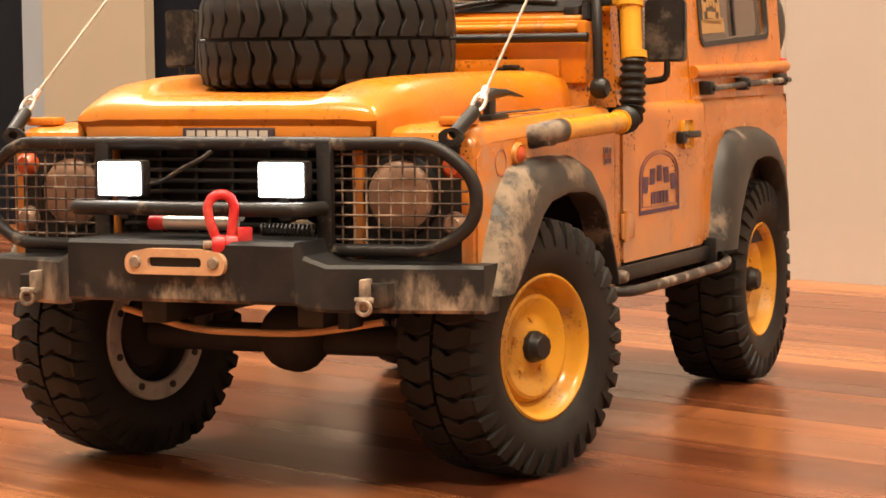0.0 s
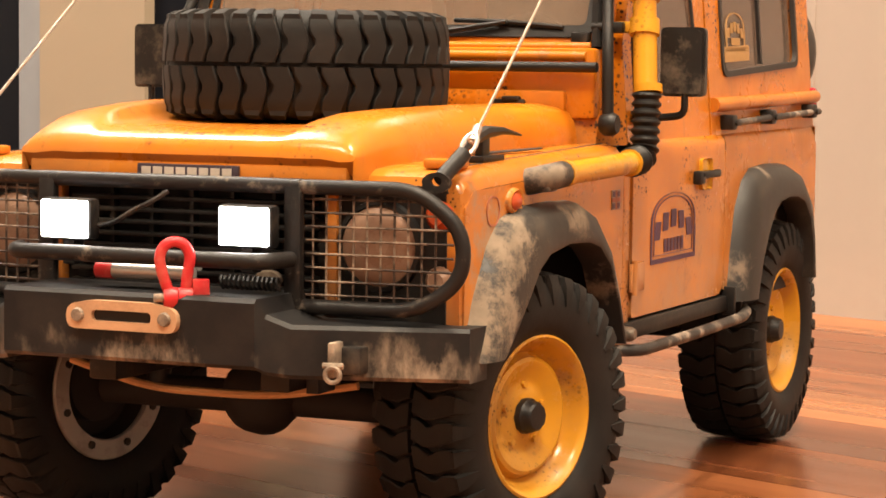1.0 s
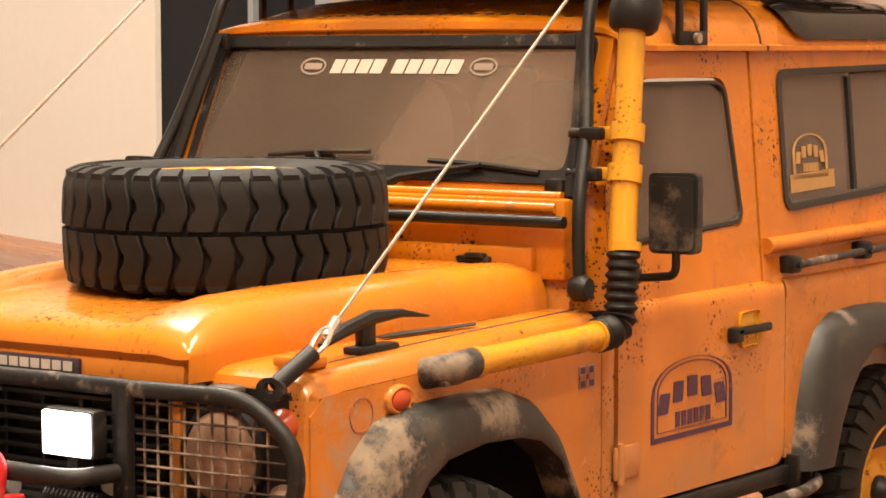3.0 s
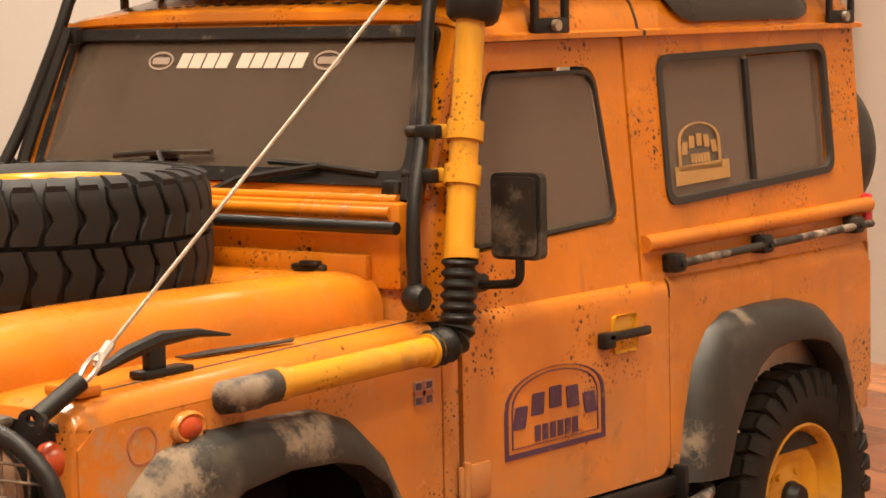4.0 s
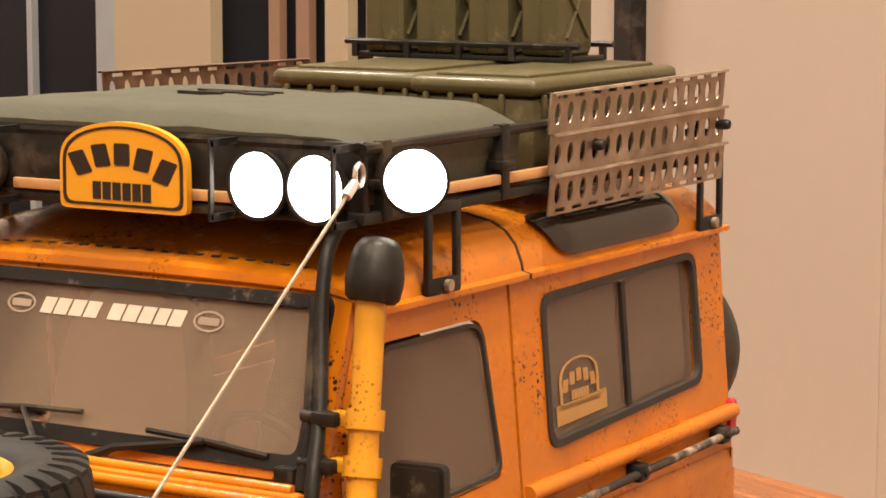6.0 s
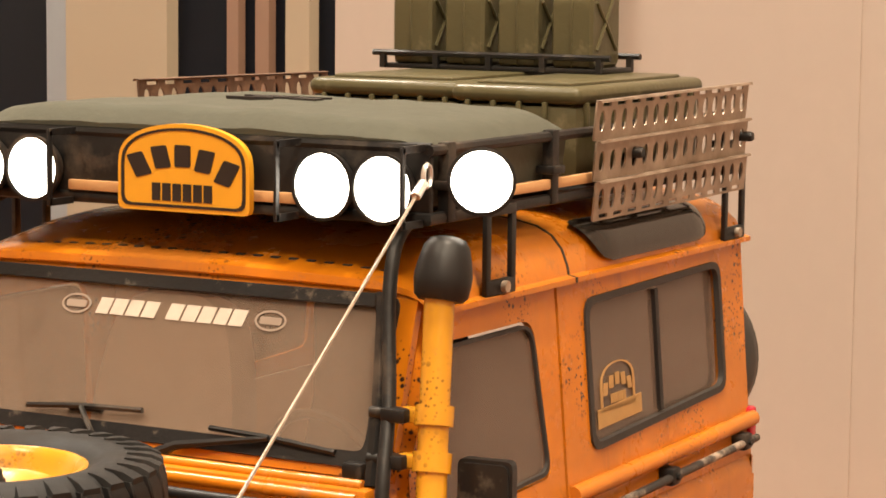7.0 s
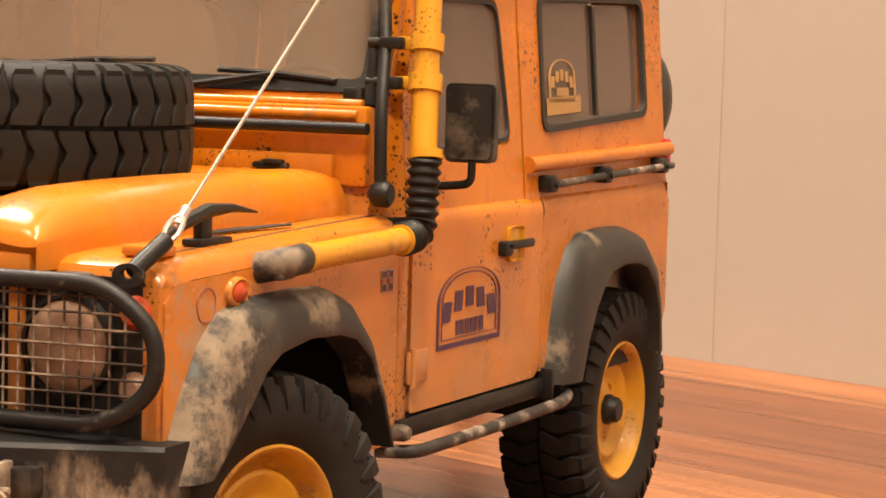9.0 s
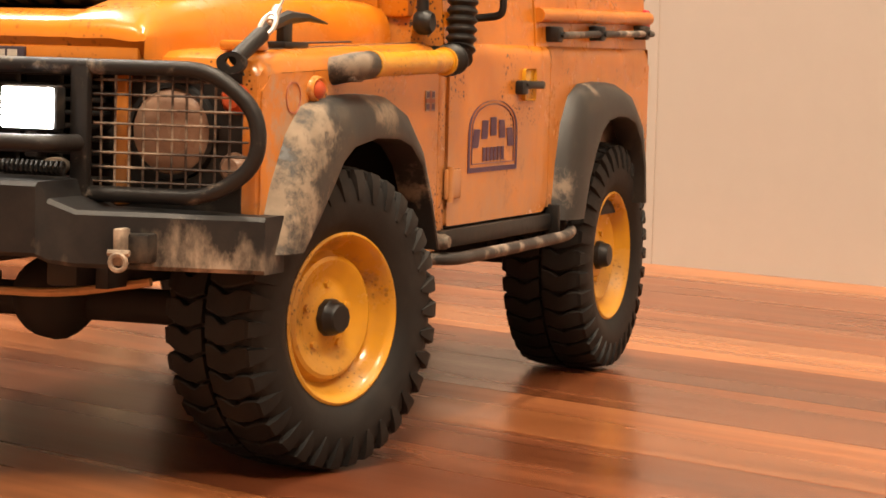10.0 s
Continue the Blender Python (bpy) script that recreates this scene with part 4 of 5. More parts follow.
def emblem(owner, place, w, h, sh, material, rim, name, label, lift):
    bm = bmesh.new()
    sc = lambda k, dv: [(a * k, dv + b * k) for a, b in arch_shape(w, h, sh)]
    panel(bm, sc(1.0, 0), [sc(1 - rim / w, rim * 0.9)], lambda a, b, d: place(a, b, lift + d), 0.002)
    part(name + "_border", bm, material, owner, label)
    # five blocks bowed along the top and a row of short bars below
    for i in range(5):
        t = (i - 2) / 2.0
        a = t * w * 0.72
        base = h * 0.50 - 0.16 * h * t * t
        hh = h * 0.26
        lean = -t * 0.10 * w
        bm = bmesh.new()
        panel(bm, rounded([(a - 0.125 * w, base), (a + 0.115 * w, base), (a + 0.115 * w + lean * 0.6, base + hh), (a - 0.125 * w + lean * 0.6, base + hh)], 0.02 * w, 2), [], lambda p, q, d: place(p, q, lift + d), 0.002)
        part(name + "_block", bm, material, owner)
    for i in range(6):
        a = -0.42 * w + i * 0.15 * w
        bm = bmesh.new()
        panel(bm, [(a, h * 0.15), (a + 0.11 * w, h * 0.15), (a + 0.11 * w, h * 0.34), (a, h * 0.34)], [], lambda p, q, d: place(p, q, lift + d), 0.002)
        part(name + "_bar", bm, material, owner)


for s in SIDES:
    side = lambda a, b, d: (s * (0.892 + d), 1.385 + a, 0.845 + b)
    d_ob = bpy.data.objects["door" if s > 0 else "door.001"]
    emblem(d_ob, side, 0.250, 0.245, 0.13, NAVY, 0.018, "emblem", "faded navy door emblem", 0.001)
    emblem_in = [(a * 0.86, 0.028 + b * 0.84) for a, b in arch_shape(0.250, 0.245, 0.13)]
    emblem_in2 = [(a * 0.84, 0.030 + b * 0.82) for a, b in arch_shape(0.250, 0.245, 0.13)]
    bm = bmesh.new()
    panel(bm, emblem_in, [emblem_in2], lambda a, b, d: side(a, b, 0.001 + d), 0.002)
    part("emblem_line", bm, NAVY, d_ob)
    # small crossed-bar flag and shell-shaped mark on the wing
    flag = part("flag_print", made(box, s * 0.8915 - 0.002, s * 0.8915 + 0.002, 0.735, 0.815, 1.06, 1.125), PALE_PRINT, truck, "small faded flag print")
    for box_dims in ((0.735, 0.815, 1.086, 1.099), (0.769, 0.781, 1.06, 1.125)):
        part("flag_stripe", made(box, s * 0.893 - 0.002, s * 0.893 + 0.002, *box_dims), FADED_RED, flag)
    for y0, z0 in ((0.740, 1.064), (0.786, 1.064), (0.740, 1.103), (0.786, 1.103)):
        part("flag_field", made(box, s * 0.8925 - 0.002, s * 0.8925 + 0.002, y0, y0 + 0.024, z0, z0 + 0.018), NAVY, flag)
    bm = bmesh.new()
    ring_pts = rounded([(-0.325, 1.065), (-0.255, 1.065), (-0.235, 1.12), (-0.26, 1.155), (-0.32, 1.155), (-0.345, 1.12)], 0.03)
    ring_in = [(-0.29 + (a + 0.29) * 0.90, 1.11 + (b - 1.11) * 0.90) for a, b in ring_pts]
    panel(bm, ring_pts, [ring_in], lambda a, b, d: (s * (0.8905 + d), a, b), 0.002)
    mark = part("wing_mark", bm, FADED_RED, truck, "thin red outline of a round mark")
    # window sticker
    stick = lambda a, b, d: tilt2(2.27 + a, 1.60 + b, -d + 0.008)
    sw = bpy.data.objects["side_window" if s > 0 else "side_window.001"]
    tilt2 = lambda u, v, d: (s * (0.872 - 0.058 * (v - 1.28) / 0.75 - d), u, v)
    emblem(sw, stick, 0.125, 0.15, 0.08, GOLD_PRINT, 0.016, "sticker", "gold window sticker", 0.0)
    bm = bmesh.new()
    panel(bm, [(2.12, 1.555), (2.44, 1.565), (2.44, 1.625), (2.12, 1.615)], [], lambda u, v, d: tilt2(u, v, 0.008 - d), 0.002)
    part("sticker_strip", bm, GOLD_PRINT, sw)

# ---- snorkel ----
bm = bmesh.new()
tube(bm, [(0.955, 0.10, 1.206), (0.960, 0.40, 1.213), (0.964, 0.715, 1.221)], 0.038, 16)
snorkel = part("snorkel", bm, YELLOW, truck, "yellow snorkel pipe with a black corrugated hose")
for y, r in ((0.12, 0.043), (0.715, 0.046)):
    bm = bmesh.new()
    cyl(bm, (0.955 + y * 0.012, y - 0.015, 1.204 + y * 0.023), (0.955 + y * 0.012, y + 0.015, 1.204 + y * 0.023), r, n=18)
    part("pipe_collar", bm, YELLOW, snorkel)
bm = bmesh.new()
tube(bm, fillet([(0.955, 0.11, 1.206), (0.952, 0.02, 1.202), (0.915, -0.005, 1.192), (0.86, -0.005, 1.18)], 0.05, 5), 0.042, 14)
box(bm, 0.87, 0.960, -0.02, 0.07, 1.155, 1.180, 0.010)
part("elbow", bm, REAR_ARCH, snorkel, "muddy grey inlet elbow")
hose = fillet([(0.964, 0.715, 1.222), (0.972, 0.825, 1.232), (0.972, 0.845, 1.46)], 0.10, 14)
fine = []
for a, b in zip(hose, hose[1:]):
    k = max(1, int((b - a).length / 0.006))
    fine += [a.lerp(b, i / k) for i in range(k)]
acc, radii = 0.0, []
for i, p in enumerate(fine):
    acc += (p - fine[i - 1]).length if i else 0.0
    radii.append(0.046 + 0.006 * math.sin(acc * 2 * math.pi / 0.030))
bm = bmesh.new()
tube(bm, fine, 0.045, 16, radii=radii)
part("hose", bm, BLACK, snorkel, "black corrugated hose")
bm = bmesh.new()
tube(bm, [(0.965, 0.848, 1.45), (0.928, 0.930, 1.76), (0.898, 1.01, 2.10)], 0.041, 16)
mast = part("mast", bm, YELLOW, snorkel, "stained yellow upright pipe")
bm = bmesh.new()
cyl(bm, (0.976, 0.845, 1.452), (0.973, 0.850, 1.478), 0.049, n=18)
part("mast_collar", bm, YELLOW, snorkel)
for z, y, x in ((1.672, 0.906, 0.937), (1.790, 0.937, 0.926)):
    bm = bmesh.new()
    cyl(bm, (x + 0.002, y - 0.006, z - 0.026), (x - 0.002, y + 0.008, z + 0.026), 0.052, n=18)
    box(bm, x - 0.09, x - 0.03, y - 0.025, y + 0.01, z - 0.02, z + 0.02, 0.006)
    part("clamp", bm, YELLOW, snorkel)
    bm = bmesh.new()
    box(bm, x - 0.135, x - 0.06, y - 0.055, y - 0.005, z - 0.02, z + 0.018, 0.008)
    cyl(bm, (x - 0.175, y - 0.03, z), (x - 0.10, y - 0.03, z), 0.016, n=10)
    part("clamp_bracket", bm, BLACK, snorkel)
bm = bmesh.new()
head_m = Matrix.Translation((0.899, 1.012, 2.085)) @ pose(0, 0, 0, -14) @ pose(0, 0, 0, 0, -90, 0)
lathe(bm, [(0, 0.0), (0.06, 0.0), (0.072, 0.012), (0.078, 0.05), (0.078, 0.07), (0.071, 0.11), (0.062, 0.145), (0.047, 0.165), (0.02, 0.173), (0, 0.174)], head_m @ Matrix.Diagonal((1, 1, 1.0, 1)), 24)
part("snorkel_head", bm, BLACK, snorkel, "black mushroom-shaped intake head")

# ---- mirrors ----
for s in SIDES:
    bm = bmesh.new()
    m = Matrix.Translation((s * 1.045, 1.0, 1.557)) @ pose(0, 0, 0, 0, 0, s * 6)
    panel(bm, rounded([(-0.078, -0.118), (0.078, -0.118), (0.078, 0.118), (-0.078, 0.118)], 0.022), [], lambda u, v, d: m @ Vector((u, d, v)), 0.035)
    panel(bm, rounded([(-0.068, -0.108), (0.068, -0.108), (0.068, 0.108), (-0.068, 0.108)], 0.022), [], lambda u, v, d: m @ Vector((u, -0.008 + d, v)), 0.01)
    mirror = part("mirror", bm, DUSTY_BLACK, truck, "dusty black door mirror")
    bm = bmesh.new()
    tube(bm, fillet([(s * 1.05, 1.01, 1.45), (s * 1.05, 1.01, 1.375), (s * 0.96, 1.015, 1.365), (s * 0.875, 1.02, 1.36)], 0.03), 0.013, 8)
    box(bm, min(s * 0.87, s * 0.91), max(s * 0.87, s * 0.91), 0.98, 1.06, 1.34, 1.39, 0.01)
    part("mirror_arm", bm, BLACK, mirror)
    part("mirror_glass", made(box, s * 1.045 - 0.066, s * 1.045 + 0.066, 1.037, 1.040, 1.455, 1.66), SILVER, mirror)

# ---- wing-top fittings and limb risers ----
for s in SIDES:
    bm = bmesh.new()
    tube(bm, [(s * 0.80, -0.34, 1.285), (s * 0.795, -0.24, 1.315), (s * 0.79, -0.12, 1.338), (s * 0.80, 0.0, 1.340), (s * 0.82, 0.10, 1.325)], 0.02, 8, radii=[0.010, 0.020, 0.021, 0.012, 0.003])
    box(bm, s * 0.79 - 0.014, s * 0.79 + 0.014, -0.17, -0.11, 1.262, 1.335, 0.006)
    box(bm, s * 0.79 - 0.030, s * 0.79 + 0.030, -0.20, -0.03, 1.248, 1.268, 0.006)
    if s > 0:
        part("wing_catch", bm, BLACK, truck, "black curved catch on the wing top")
    else:
        bm.free()
    bm = bmesh.new()
    panel(bm, [(0.665, 0.06), (0.70, 0.06), (0.785, 0.37), (0.765, 0.40), (0.675, 0.17)], [], lambda u, v, d: (s * u, v, 1.258 + v * 0.037 + d), 0.004)
    part("vent_slot", bm, DARK, truck)
    part("cable_block", made(box, s * 0.80 - 0.07, s * 0.80 + 0.05, -0.45, -0.37, 1.238, 1.268, 0.010), ORANGE, truck)
    # taut wire from the bull bar up to the roof rack
    bm = bmesh.new()
    tube(bm, [(s * 0.872, -0.42, 1.315), (s * 0.82, 1.05, 2.385)], 0.0052, 6)
    riser = part("limb_riser", bm, ROPE, truck, "taut pale wire from bull bar to roof rack")
    bm = bmesh.new()
    cyl(bm, (s * 0.845, -0.575, 1.215), (s * 0.865, -0.455, 1.285), 0.024, n=12)
    part("wire_sleeve", bm, BLACK, riser)
    bm = bmesh.new()
    tube(bm, [(s * (0.872 + 0.022 * math.cos(a)), -0.43 + 0.03 * math.sin(a), 1.312 + 0.03 * math.sin(a)) for a in [2 * math.pi * i / 14 for i in range(14)]], 0.007, 6, closed=True)
    cyl(bm, (s * 0.872, -0.41, 1.32), (s * 0.868, -0.36, 1.36), 0.014, n=8)
    part("wire_eye", bm, SILVER, riser)
    bm = bmesh.new()
    cyl(bm, (s * 0.822, 1.01, 2.357), (s * 0.82, 1.055, 2.39), 0.014, n=8)
    tube(bm, [(s * 0.82, 1.075 + 0.02 * math.cos(a), 2.408 + 0.03 * math.sin(a)) for a in [2 * math.pi * i / 12 for i in range(12)]], 0.007, 6, closed=True)
    part("wire_clip", bm, SILVER, riser)
    bm = bmesh.new()
    panel(bm, oval(0, 0, 0.045, 0.03, 16), [oval(0, 0.004, 0.018, 0.014, 12)], lambda u, v, d: (s * (0.835 + u), -0.585 + d, 1.205 + v), 0.014)
    part("wire_lug", bm, BLACK_STEEL, riser)

# ---- bumper, winch fittings, bull bar ----
bm = bmesh.new()
front = [(-0.94, -0.567), (-0.50, -0.835), (-0.435, -0.872), (-0.42, -0.905), (0.42, -0.905), (0.435, -0.872), (0.50, -0.835), (0.94, -0.567)]
tops = [0.786, 0.80, 0.83, 0.875, 0.875, 0.83, 0.80, 0.786]
lows = [0.628, 0.645, 0.655, 0.672, 0.672, 0.655, 0.645, 0.628]
back = [(-0.94, -0.44), (-0.50, -0.60), (-0.435, -0.60), (-0.42, -0.60), (0.42, -0.60), (0.435, -0.60), (0.50, -0.60), (0.94, -0.44)]
loft(bm, [[(x, y, z) for (x, y), z in zip(back, tops)], [(x, y + 0.012, z) for (x, y), z in zip(front, tops)], [(x, y, z - 0.012) for (x, y), z in zip(front, tops)], [(x, y, z + 0.012) for (x, y), z in zip(front, lows)], [(x, y + 0.012, z) for (x, y), z in zip(front, lows)], [(x, y, z) for (x, y), z in zip(back, lows)]])
for i in (0, -1):
    bm.faces.new([bm.verts.new((x, y, z)) for (x, y), z in ((back[i], tops[i]), (front[i], tops[i]), (front[i], lows[i]), (back[i], lows[i]))])
bumper = part("bumper", bm, BUMPER, truck, "scraped black steel winch bumper")
bm = bmesh.new()
panel(bm, rounded([(-0.185, 0.765), (0.185, 0.765), (0.185, 0.835), (0.10, 0.850), (-0.10, 0.850), (-0.185, 0.835)], [0.035, 0.035, 0.035, 0.02, 0.02, 0.035], 5), [rounded([(-0.10, 0.79), (0.10, 0.79), (0.10, 0.822), (-0.10, 0.822)], 0.015, 4)], lambda u, v, d: (u - 0.005, -0.905 - d, v), 0.022)
fairlead = part("fairlead", bm, BRASS, truck, "tan metal winch fairlead with a slot")
part("slot_back", made(box, -0.11, 0.10, -0.91, -0.904, 0.785, 0.826), DARK, fairlead)
for x in (-0.15, 0.14):
    part("fairlead_bolt", made(lathe, [(0, 0.012), (0.018, 0.01), (0.022, 0.0)], Matrix.Translation((x, -0.927, 0.805)) @ pose(0, 0, 0, 0, 0, -90), 12), BARE, fairlead)
for s in SIDES:
    bm = bmesh.new()
    box(bm, s * 0.62 - 0.012, s * 0.62 + 0.012, -0.82, -0.76, 0.655, 0.755, 0.006)
    ring_c = Vector((s * 0.632, -0.832, 0.665))
    tube(bm, [ring_c + Vector((0.022 * math.cos(a), 0.004 * math.cos(a), 0.022 * math.sin(a))) for a in [2 * math.pi * i / 14 for i in range(14)]], 0.007, 6, closed=True)
    cyl(bm, (s * 0.60, -0.83, 0.69), (s * 0.66, -0.82, 0.69), 0.009, n=8)
    tow = part("tow_clevis", bm, BARE, truck, "small brass-coloured clevis on the bumper")
    part("clevis_plate", made(box, s * 0.66 - 0.04, s * 0.66 + 0.03, -0.775, -0.70, 0.66, 0.74, 0.008), BLACK, tow)

bm = bmesh.new()
ring_r = lambda s: fillet([(s * 0.42, -0.655, 1.185), (s * 0.80, -0.625, 1.185), (s * 0.93, -0.60, 1.07), (s * 0.93, -0.60, 0.93), (s * 0.80, -0.625, 0.835), (s * 0.42, -0.655, 0.835)], 0.14, 7)
tube(bm, [*ring_r(-1)[::-1][:0], (-0.44, -0.655, 1.185), (0.44, -0.655, 1.185)], 0.0235, 12)
bull = part("bull_bar", bm, BLACK_STEEL, truck, "scraped black tubular bull bar with lamp mesh")
for s in SIDES:
    bm = bmesh.new()
    tube(bm, ring_r(s), 0.0225, 12)
    part("lamp_hoop", bm, BLACK_STEEL, bull)
    bm = bmesh.new()
    box(bm, s * 0.42 - 0.028, s * 0.42 + 0.028, -0.68, -0.645, 0.79, 1.19, 0.01)
    part("upright", bm, BLACK_STEEL, bull)
    bm = bmesh.new()
    for i in range(10):
        x = 0.47 + i * 0.0420
        e = max(0.0, (x - 0.80) / 0.10)
        cut = 0.11 * e * e
        cyl(bm, (s * x, -0.640 + (x - 0.47) * 0.08, 0.85 + cut), (s * x, -0.640 + (x - 0.47) * 0.08, 1.17 - cut), 0.0038, n=5)
    for i in range(8):
        z = 0.87 + i * 0.040
        xe = 0.905 - (0.08 if i in (0, 7) else 0.03 if i in (1, 6) else 0.0)
        cyl(bm, (s * 0.45, -0.645, z), (s * xe, -0.61, z), 0.0038, n=5)
    tagged(part("lamp_mesh", bm, MESH, bull, "rusty square wire mesh over the headlamp"), kind="stuff")
bm = bmesh.new()
tube(bm, fillet([(-0.47, -0.74, 0.975), (-0.44, -0.83, 0.975), (0.40, -0.83, 0.975), (0.43, -0.70, 0.975)], 0.05), 0.024, 12)
part("lower_bar", bm, BLACK_STEEL, bull)
for x in (-0.315, 0.295):
    bm = bmesh.new()
    box(bm, x - 0.09, x + 0.09, -0.735, -0.68, 1.005, 1.13, 0.012)
    led = part("work_lamp", bm, BLACK, truck, "square work lamp, lit white")
    part("lamp_face", made(box, x - 0.082, x + 0.082, -0.745, -0.734, 1.012, 1.124, 0.006), LED, led)
    part("lamp_stay", made(box, x - 0.02, x + 0.02, -0.72, -0.66, 0.93, 1.01, 0.006), BLACK, led)
# thin cable looped between the lamps
bm = bmesh.new()
tube(bm, fillet([(0.02, -0.70, 1.16), (-0.02, -0.72, 1.13), (-0.09, -0.72, 1.10), (-0.16, -0.71, 1.06), (-0.22, -0.70, 1.05)], 0.03), 0.008, 6)
part("lamp_cable", bm, BLACK, truck)
# winch drum rods and spring behind the bumper
for dz, dy, x0 in ((0.925, -0.78, -0.16), (0.955, -0.74, -0.10)):
    bm = bmesh.new()
    cyl(bm, (x0, dy, dz), (0.15, dy, dz), 0.024, n=14)
    winch = part("winch_rod", bm, SILVER, truck, "silver winch rod with a red cap")
    bm = bmesh.new()
    cyl(bm, (x0 - 0.012, dy, dz), (x0 + 0.045, dy, dz), 0.026, n=14)
    part("rod_cap", bm, RED, winch)
bm = bmesh.new()
tube(bm, [(0.22 + i * 0.0022, -0.74 + 0.018 * math.cos(i * 0.9), 0.905 + 0.018 * math.sin(i * 0.9)) for i in range(90)], 0.005, 5)
part("coil_spring", bm, BLACK, truck)

# ---- underside ----
bm = bmesh.new()
for s in SIDES:
    box(bm, s * 0.30 - 0.05, s * 0.30 + 0.05, -0.55, 3.2, 0.56, 0.68, 0.01)
box(bm, -0.35, 0.35, 0.9, 1.6, 0.44, 0.62, 0.04)
part("chassis", bm, BLACK, truck)
for y in (0.0, 2.8):
    bm = bmesh.new()
    cyl(bm, (-0.62, y, 0.456), (0.62, y, 0.456), 0.055, n=14)
    lathe(bm, [(0, -0.12), (0.06, -0.11), (0.12, -0.06), (0.135, 0.0), (0.12, 0.06), (0.06, 0.11), (0, 0.12)], Matrix.Translation((-0.02, y - 0.02, 0.47)) @ pose(0, 0, 0, 0, 0, 90), 20)
    part("axle", bm, DARK, truck)
bm = bmesh.new()
tube(bm, fillet([(-0.55, -0.33, 0.585), (-0.25, -0.35, 0.515), (0.18, -0.35, 0.515), (0.47, -0.33, 0.565)], 0.12), 0.013, 8)
part("steering_rod", bm, TAN, truck, "tan curved steering rod")
for s in SIDES:
    bm = bmesh.new()
    cyl(bm, (s * 0.42, -0.02, 0.46), (s * 0.36, 0.05, 0.95), 0.04, n=12)
    part("damper", bm, BLACK, truck)
    part("damper", made(cyl, (s * 0.42, 2.78, 0.46), (s * 0.36, 2.72, 0.95), 0.04, n=12), BLACK, truck)

# ---- wheels: axis along x, outer face towards +x ----
def tyre_mesh(bm, R=0.456, lugs=38):
    base = R - 0.026
    prof = [(0.245, 0.128), (0.262, 0.148), (0.30, 0.166), (0.345, 0.172), (0.385, 0.166), (0.415, 0.152), (base, 0.128), (base + 0.002, 0.06), (base + 0.003, 0.0)]
    prof += [(r, -a) for r, a in prof[-2::-1]]
    lathe(bm, prof, Matrix(), 60)


def tread_mesh(bm, R=0.456, lugs=34):
    base = R - 0.026
    step = 2 * math.pi / lugs
    # axial place, height under the crown, share of the pitch, sideways wave of the groove
    run = ((0.007, 0.0, 0.84, 0.00), (0.030, 0.0, 0.89, 0.06), (0.050, 0.0, 0.86, 0.18), (0.064, 0.001, 0.74, 0.24), (0.082, 0.002, 0.76, 0.22), (0.104, 0.003, 0.88, 0.10), (0.126, 0.006, 0.82, 0.03), (0.150, 0.016, 0.70, 0.0))
    for i in range(lugs):
        for s, o in ((1, 0.0), (-1, 0.5)):
            mid = (i + o) * step
            rows = []
            for a, low, share, wave in run:
                c = mid + wave * step
                h = share * step / 2
                top, foot = R - low, base - (0.008 if a < 0.12 else 0.02)
                rows.append([(s * a, r * math.cos(t), r * math.sin(t)) for r, t in ((foot, c - h * 1.06), (top - 0.003, c - h), (top, c - h * 0.88), (top, c + h * 0.88), (top - 0.003, c + h), (foot, c + h * 1.06))])
            loft(bm, rows, cap=True)
            # fin running down the shoulder
            rows = []
            for rr, ax, w in ((0.352, 0.170, 0.10), (0.385, 0.170, 0.26), (0.415, 0.166, 0.32), (R - 0.013, 0.153, 0.34)):
                h = w * step
                rows.append([(s * x, rr * math.cos(t), rr * math.sin(t)) for x, t in ((ax - 0.012, mid - h), (ax + 0.005, mid - h * 0.8), (ax + 0.005, mid + h * 0.8), (ax - 0.012, mid + h))])
            loft(bm, rows, cap=True)


def rim_mesh(bm):
    prof = [(0.238, 0.120), (0.256, 0.138), (0.258, 0.146), (0.250, 0.150), (0.240, 0.144), (0.232, 0.125), (0.220, 0.100), (0.210, 0.080), (0.198, 0.070), (0.190, 0.078), (0.184, 0.098), (0.172, 0.104), (0.150, 0.098), (0.122, 0.080), (0.100, 0.076), (0.082, 0.084), (0.062, 0.088), (0.0, 0.088)]
    lathe(bm, prof, Matrix(), 48)


def inner_rim(bm):
    lathe(bm, [(0.244, -0.128), (0.252, -0.142), (0.246, -0.150), (0.186, -0.147), (0.181, -0.138), (0.183, -0.128)], Matrix(), 40)


def drum_mesh(bm):
    lathe(bm, [(0.184, -0.136), (0.180, -0.05), (0.13, -0.045), (0.125, -0.09), (0.07, -0.10), (0.0, -0.10)], Matrix(), 32)


def hub_mesh(bm):
    lathe(bm, [(0.058, 0.084), (0.056, 0.108), (0.050, 0.114), (0.047, 0.132), (0.040, 0.140), (0.0, 0.141)], Matrix(), 10)


def flat_box_ring(bm, n, rad, a0, a1, r):
    for i in range(n):
        t = 2 * math.pi * i / n
        cyl(bm, (a0, rad * math.cos(t), rad * math.sin(t)), (a1, rad * math.cos(t), rad * math.sin(t)), r, n=7)


